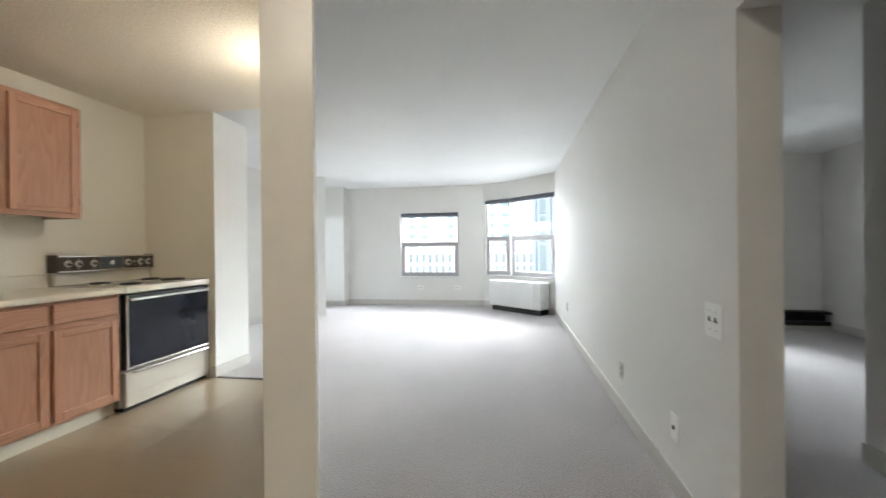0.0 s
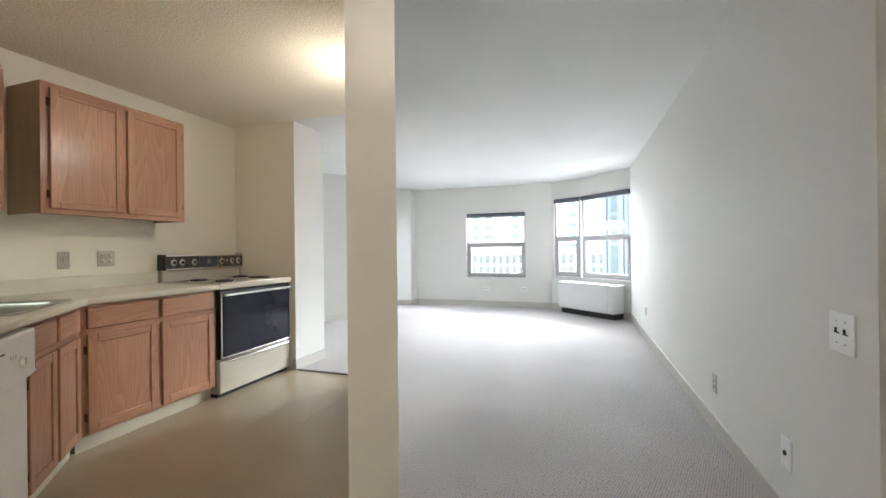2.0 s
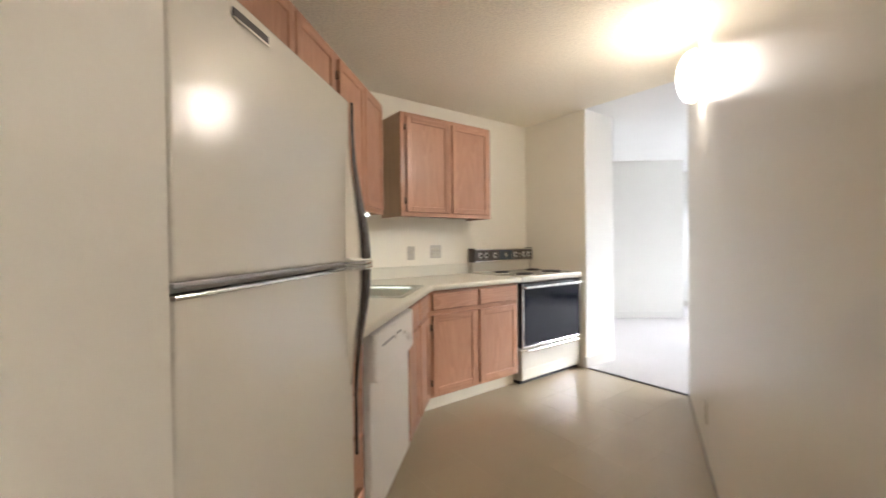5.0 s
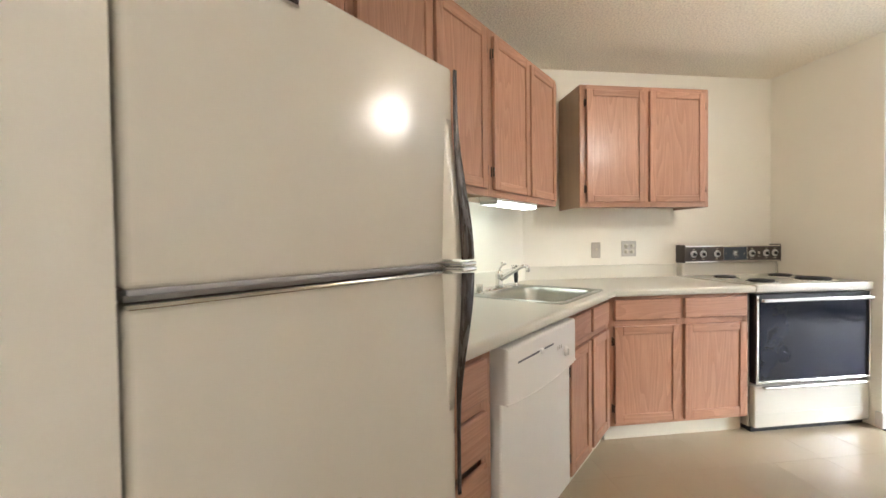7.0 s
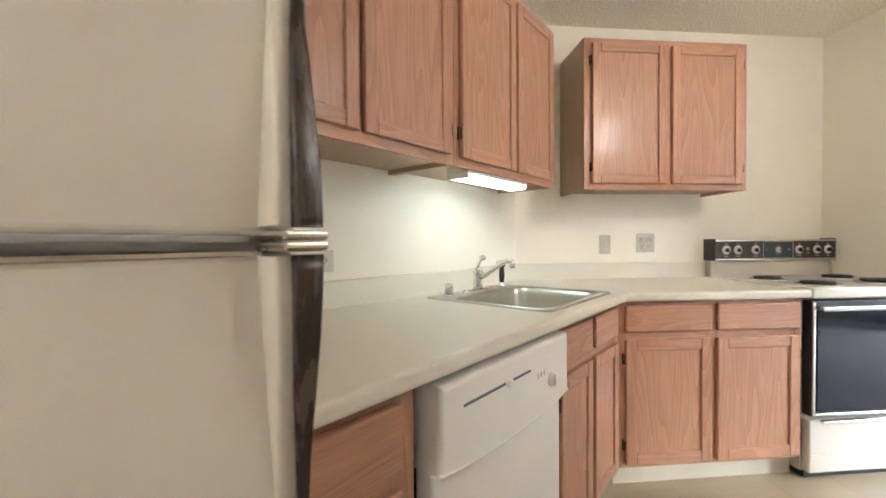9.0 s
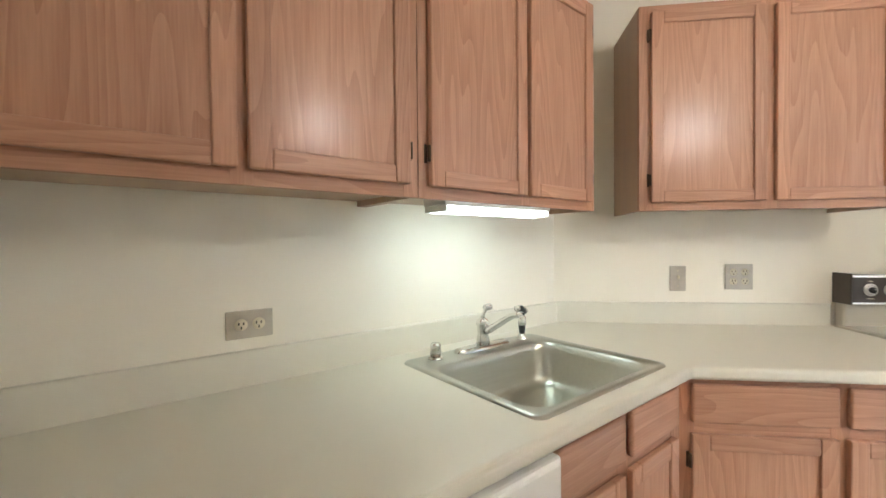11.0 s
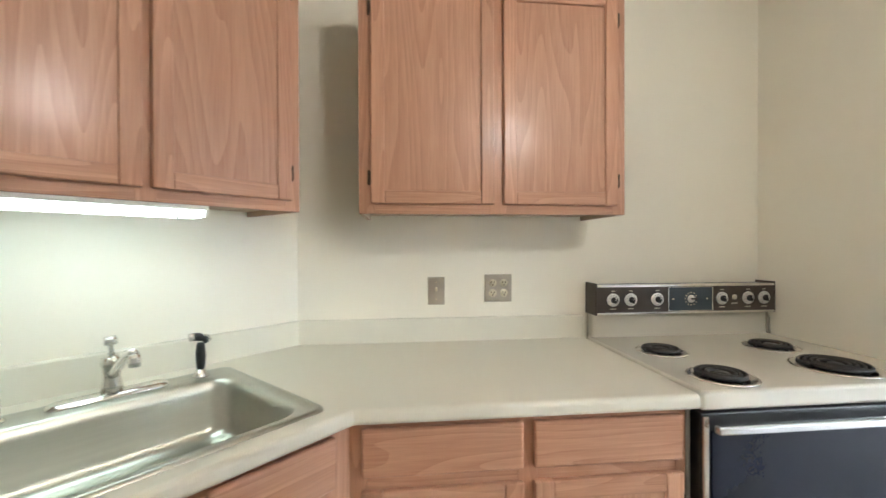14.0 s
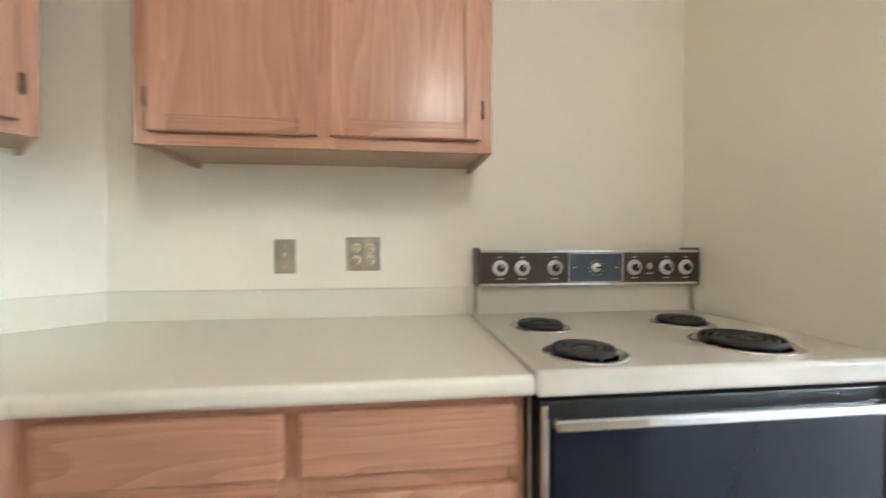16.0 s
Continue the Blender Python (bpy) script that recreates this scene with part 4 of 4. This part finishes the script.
def refrigerator():
    s0, s1 = 1.848, 2.498
    w = s1 - s0
    t = thing("refrigerator", SINK_RUN @ pose(s0, -0.044, 0), "almond top-freezer refrigerator with dark bowed handles", "refrigerator")
    part("cabinet", boxes((0.004, w - 0.004, 0.08, 0.712, 0.05, 1.597), bevel=0.006), ENAMEL, t)
    part("kick_grille", boxes((0.01, w - 0.01, 0.06, 0.70, 0.0, 0.05)), BLACK, t)
    fz = part("freezer_door", boxes((0.0, w, 0.716, 0.775, 1.124, 1.592), bevel=0.010, seg=4), ENAMEL, t)
    fd = part("fridge_door", boxes((0.0, w, 0.716, 0.775, 0.07, 1.106), bevel=0.010, seg=4), ENAMEL, t)
    part("gap_strip", boxes((0.006, w - 0.006, 0.70, 0.755, 1.1085, 1.1215)), BASEBOARD, t, "grey strip between the doors")
    part("door_trim", boxes((0.045, w - 0.004, 0.764, 0.7785, 1.1005, 1.1075), bevel=0.002), CHROME, fd)
    part("door_trim", boxes((0.06, w - 0.004, 0.755, 0.7775, 1.1175, 1.1250), bevel=0.002), WINDOW_GREY, fz)
    part("badge", boxes((w - 0.235, w - 0.135, 0.7755, 0.779, 1.553, 1.568), bevel=0.001), DARK_PANEL, fz)
    part("badge_edge", boxes((w - 0.235, w - 0.135, 0.7755, 0.780, 1.5495, 1.5525)), CHROME, fz)
    part("hinge_cover", boxes((w - 0.09, w - 0.02, 0.70, 0.765, 1.5975, 1.615), bevel=0.005), ENAMEL, t)
    fridge_handle(fz, True)
    fridge_handle(fd, False)
    return t


refrigerator()

# ---- plates on the walls ----


def wall_plate(m, w, h, mat, sockets, label, kind="outlet", inset=IVORY):
    """A plate on a wall, x along the wall, y out of it: sockets are x, z, and what they are."""
    t = thing("wall_outlet" if kind == "outlet" else "light_switch", m, label, kind)
    part("plate", boxes((-w / 2, w / 2, 0.0005, 0.006, -h / 2, h / 2), bevel=0.002), mat, t)
    for x, z, what in sockets:
        if what == "socket":
            o = part("socket", lathe([(0.016, 0.006), (0.016, 0.0085), (0.002, 0.0086)], 18, "y", (x, 0, z)), inset, t)
            for dx, dz in ((-0.006, 0.003), (0.006, 0.003), (0.0, -0.008)):
                part("slot", boxes((x + dx - 0.0016, x + dx + 0.0016, 0.0086, 0.0092, z + dz - 0.004, z + dz + 0.004)), SLOT, o)
        elif what == "toggle":
            part("toggle", boxes((x - 0.004, x + 0.004, 0.006, 0.018, z - 0.008, z + 0.008), bevel=0.002), inset, t)
        elif what == "dark_toggle":
            o = part("toggle", boxes((x - 0.0125, x + 0.0125, 0.006, 0.0074, z - 0.0045, z - 0.0005)), SLOT, t)
            part("lever", boxes((x - 0.0028, x + 0.0028, 0.006, 0.0115, z - 0.002, z + 0.014), bevel=0.0012), SLOT, o)
        elif what == "jack":
            part("jack", lathe([(0.010, 0.006), (0.010, 0.012), (0.002, 0.0122)], 16, "y", (x, 0, z)), SLOT, t)
        else:
            part("screw", lathe([(0.0032, 0.006), (0.003, 0.0075), (0.0005, 0.0076)], 10, "y", (x, 0, z)), PLATE_METAL if mat is not PLATE_METAL else IVORY, t)
    return t


wall_plate(STOVE_RUN @ pose(1.193, 0, 1.103), 0.115, 0.115, PLATE_METAL, [(x, z, "socket") for x in (-0.024, 0.024) for z in (-0.021, 0.021)], "metal four-socket outlet plate above the worktop")
wall_plate(STOVE_RUN @ pose(1.453, 0, 1.095), 0.07, 0.115, PLATE_METAL, [(0, 0.006, "toggle"), (0, 0.035, "screw"), (0, -0.035, "screw")], "metal light switch plate above the worktop", "light switch")
wall_plate(SINK_RUN @ pose(1.342, 0, 1.053), 0.118, 0.075, PLATE_METAL, [(-0.022, 0, "socket"), (0.022, 0, "socket")], "metal outlet plate lying sideways above the worktop")
low = P_FAR + P_DIR * 0.98
wall_plate(pose(low.x, low.y, 0.25, 0, 0, math.degrees(math.atan2(-P_OUT.y, -P_OUT.x)) - 90), 0.07, 0.115, PLATE_METAL, [(0, 0.02, "socket"), (0, -0.02, "socket")], "metal outlet plate low on the glossy partition")
ON_RIGHT = pose(RX, 0, 0, 0, 0, 90)
wall_plate(ON_RIGHT @ pose(-1.607, 0, 0.867), 0.128, 0.128, SWITCH_WHITE, [(-0.022, 0, "dark_toggle"), (0.022, 0, "dark_toggle"), (-0.022, 0.035, "screw"), (0.022, 0.035, "screw"), (-0.022, -0.035, "screw"), (0.022, -0.035, "screw")], "white double switch plate with dark toggles", "light switch")
wall_plate(ON_RIGHT @ pose(-1.235, 0, 0.305), 0.082, 0.122, SWITCH_WHITE, [(0, 0, "jack")], "white cable jack plate low on the wall")
wall_plate(ON_RIGHT @ pose(-0.336, 0, 0.301), 0.075, 0.112, PLATE_METAL, [(0, 0.02, "socket"), (0, -0.02, "socket")], "metal outlet plate low on the long wall", inset=BASEBOARD)
wall_plate(ON_RIGHT @ pose(2.30, 0, 0.35), 0.075, 0.112, PLATE_METAL, [(0, 0.02, "socket"), (0, -0.02, "socket")], "metal outlet plate near the bay", inset=BASEBOARD)
ON_WINDOW = pose(0, WY, 0, 0, 0, 180)
for x in (1.555, 2.315):
    wall_plate(ON_WINDOW @ pose(-x, 0, 0.35), 0.115, 0.075, SWITCH_WHITE, [(-0.022, 0, "socket"), (0.022, 0, "socket")], "pale outlet plate below the window", inset=BASEBOARD)
wall_plate(pose(LX, 4.2, 0.25, 0, 0, -90), 0.075, 0.115, PLATE_METAL, [(0, 0.02, "socket"), (0, -0.02, "socket")], "metal outlet plate on the side wall")

# ---- heating and cooling units ----


def fan_coil_unit():
    run, length = bay_run(BAY[0], BAY[2])
    t = thing("fan_coil_unit", run @ pose(0.40, 0, 0), "white metal heating and cooling unit under the bay window", "heating unit")
    L = 1.13
    part("casing", boxes((0.0, L - 0.12, -0.28, -0.01, 0.09, 0.548), bevel=0.012, seg=3), AC_WHITE, t)
    part("end_cover", boxes((L - 0.118, L, -0.28, -0.01, 0.09, 0.548), bevel=0.018, seg=3), AC_WHITE, t)
    part("plinth", boxes((0.05, L - 0.02, -0.25, -0.02, 0.0, 0.09)), BLACK, t, "black recessed plinth")
    for i in range(14):
        part("grille_slat", boxes((0.16 + 0.05 * i, 0.195 + 0.05 * i, -0.22, -0.07, 0.5475, 0.552)), AC_WHITE, t)
    return t


fan_coil_unit()
bh = thing("baseboard_heater", pose(6.75, 3.03, 0), "low black and grey baseboard heater in the bedroom", "heater")
part("casing", boxes((0.0, 0.85, -0.14, 0.0, 0.05, 0.10), (0.0, 0.85, -0.02, 0.0, 0.1, 0.24)), BLACK, bh)
part("top_rail", boxes((0.0, 0.85, -0.14, -0.02, 0.20, 0.235), bevel=0.006), BLACK, bh)
part("fins", boxes((0.0, 0.85, -0.13, -0.03, 0.0, 0.05)), BASEBOARD, bh)

# ---- outside ----
FACADE = material("pale_concrete_facade", (0.74, 0.73, 0.71), 0.8, vary=0.06, scale=0.4, fine=6, bump=0.1)
FACADE_BLUE = material("blue_grey_facade", (0.27, 0.32, 0.37), 0.6, vary=0.08, scale=0.3, fine=5, bump=0.05)
TEAL_GLASS = material("teal_window_glass", (0.17, 0.26, 0.265), 0.12, vary=0.15, scale=0.6, bump=0.0)
GROUND = material("city_ground", (0.16, 0.16, 0.16), 0.9, vary=0.2, scale=0.05, fine=1, bump=0.1)
g = prism([(-2500, -2500), (2500, -2500), (2500, 2500), (-2500, 2500)], -26.2, -26.0)
structure("ground", g, GROUND, "grey street level far below the windows", "ground")


def tower(m, w, d, h, wall, cols, rows, z0, dz, label, fins=False, span=(0.26, 0.74, 0.32, 0.78), glazing=TEAL_GLASS, skip=()):
    """A tall building: walls with a row of windows on each storey of the side that faces the rooms."""
    t = thing("apartment_building", m, label, "building")
    part("wall", boxes((0, w, 0, d, 0, h)), wall, t)
    part("roof", boxes((-0.3, w + 0.3, -0.3, d + 0.3, h, h + 0.8)), wall, t)
    pitch = w / cols
    me = None
    for r in range(rows):
        for c in range(cols):
            if c % 6 in skip:
                continue
            if me is None:
                o = part("window", boxes((span[0] * pitch, span[1] * pitch, -0.06, 0.04, span[2] * dz, span[3] * dz)), glazing, t)
                me = o.data
            else:
                o = new("window", me)
                o.parent = t
            o.location = (c * pitch, 0, z0 + r * dz)
    if fins:
        fm = None
        for c in range(cols + 1):
            if fm is None:
                o = part("fin", boxes((-0.12 * pitch, 0.12 * pitch, -0.5, 0.0, 0.0, h)), wall, t)
                fm = o.data
            else:
                o = new("fin", fm)
                o.parent = t
            o.location = (c * pitch, 0, 0)
    return t


PALE_GLASS = material("pale_teal_glazing", (0.19, 0.245, 0.255), 0.2, vary=0.12, scale=0.3, bump=0.0)
tower(pose(-56.0, 116.0, -26.0), 64.0, 20.0, 75.0, FACADE, 16, 12, 20.0, 3.0, "pale concrete apartment tower with teal windows", skip=(0, 3))
tower(pose(-44.0, 100.0, -26.0), 76.0, 10.0, 26.6, FACADE, 44, 6, 8.0, 3.0, "low pale building with upright white fins", True, (0.22, 0.78, 0.08, 0.86), PALE_GLASS)
tower(pose(6.4, 46.0, -26.0, 0, 0, -24), 20.0, 14.0, 70.0, FACADE_BLUE, 11, 12, 14.0, 3.4, "blue-grey office tower seen past the bay window", True, (0.3, 0.7, 0.04, 0.94), PALE_GLASS)
tower(pose(16.0, 22.0, -26.0, 0, 0, -62), 16.0, 10.0, 64.0, FACADE, 8, 10, 16.0, 3.2, "pale stone tower beside the bay window", False, (0.3, 0.7, 0.3, 0.8), PALE_GLASS)

# ---- vinyl floor tiles ----
TILE = 0.303
TILE_GAP = 0.0004
tile_mesh = None
floor_ob = bpy.data.objects["floor_vinyl"]
edge = [(0.0, -0.006), (1.597, 0.004), (2.848, -2.486), (2.37, -3.32), (1.95, -3.9), (0.0, -2.0)]


def clip(poly):
    """The part of a plan outline that lies within the edge of the vinyl."""
    for k in range(len(edge)):
        (x1, y1), (x2, y2) = edge[k], edge[(k + 1) % len(edge)]
        side = [(x2 - x1) * (py - y1) - (y2 - y1) * (px - x1) for px, py in poly]
        out = []
        for i in range(len(poly)):
            j = (i + 1) % len(poly)
            if side[i] <= 0:
                out.append(poly[i])
            if (side[i] < 0 < side[j]) or (side[j] < 0 < side[i]):
                f = side[i] / (side[i] - side[j])
                out.append((poly[i][0] + f * (poly[j][0] - poly[i][0]), poly[i][1] + f * (poly[j][1] - poly[i][1])))
        poly = out
        if len(poly) < 3:
            return []
    return poly


for i in range(0, 11):
    for j in range(-14, 2):
        x, y = 0.049 + i * TILE - TILE, -0.388 + j * TILE
        a, b = TILE_GAP, TILE - TILE_GAP
        whole = [(x + a, y + a), (x + b, y + a), (x + b, y + b), (x + a, y + b)]
        cut = clip(whole)
        if not cut:
            continue
        if cut != whole:
            o = part("tile", prism([(px - x, py - y) for px, py in cut], -0.0035, 0.0015), VINYL, floor_ob)
        elif tile_mesh is None:
            o = part("tile", boxes((a, b, a, b, -0.0035, 0.0015)), VINYL, floor_ob)
            tile_mesh = o.data
        else:
            o = new("tile", tile_mesh)
            o.parent = floor_ob
        o.location = (x, y, 0.0)
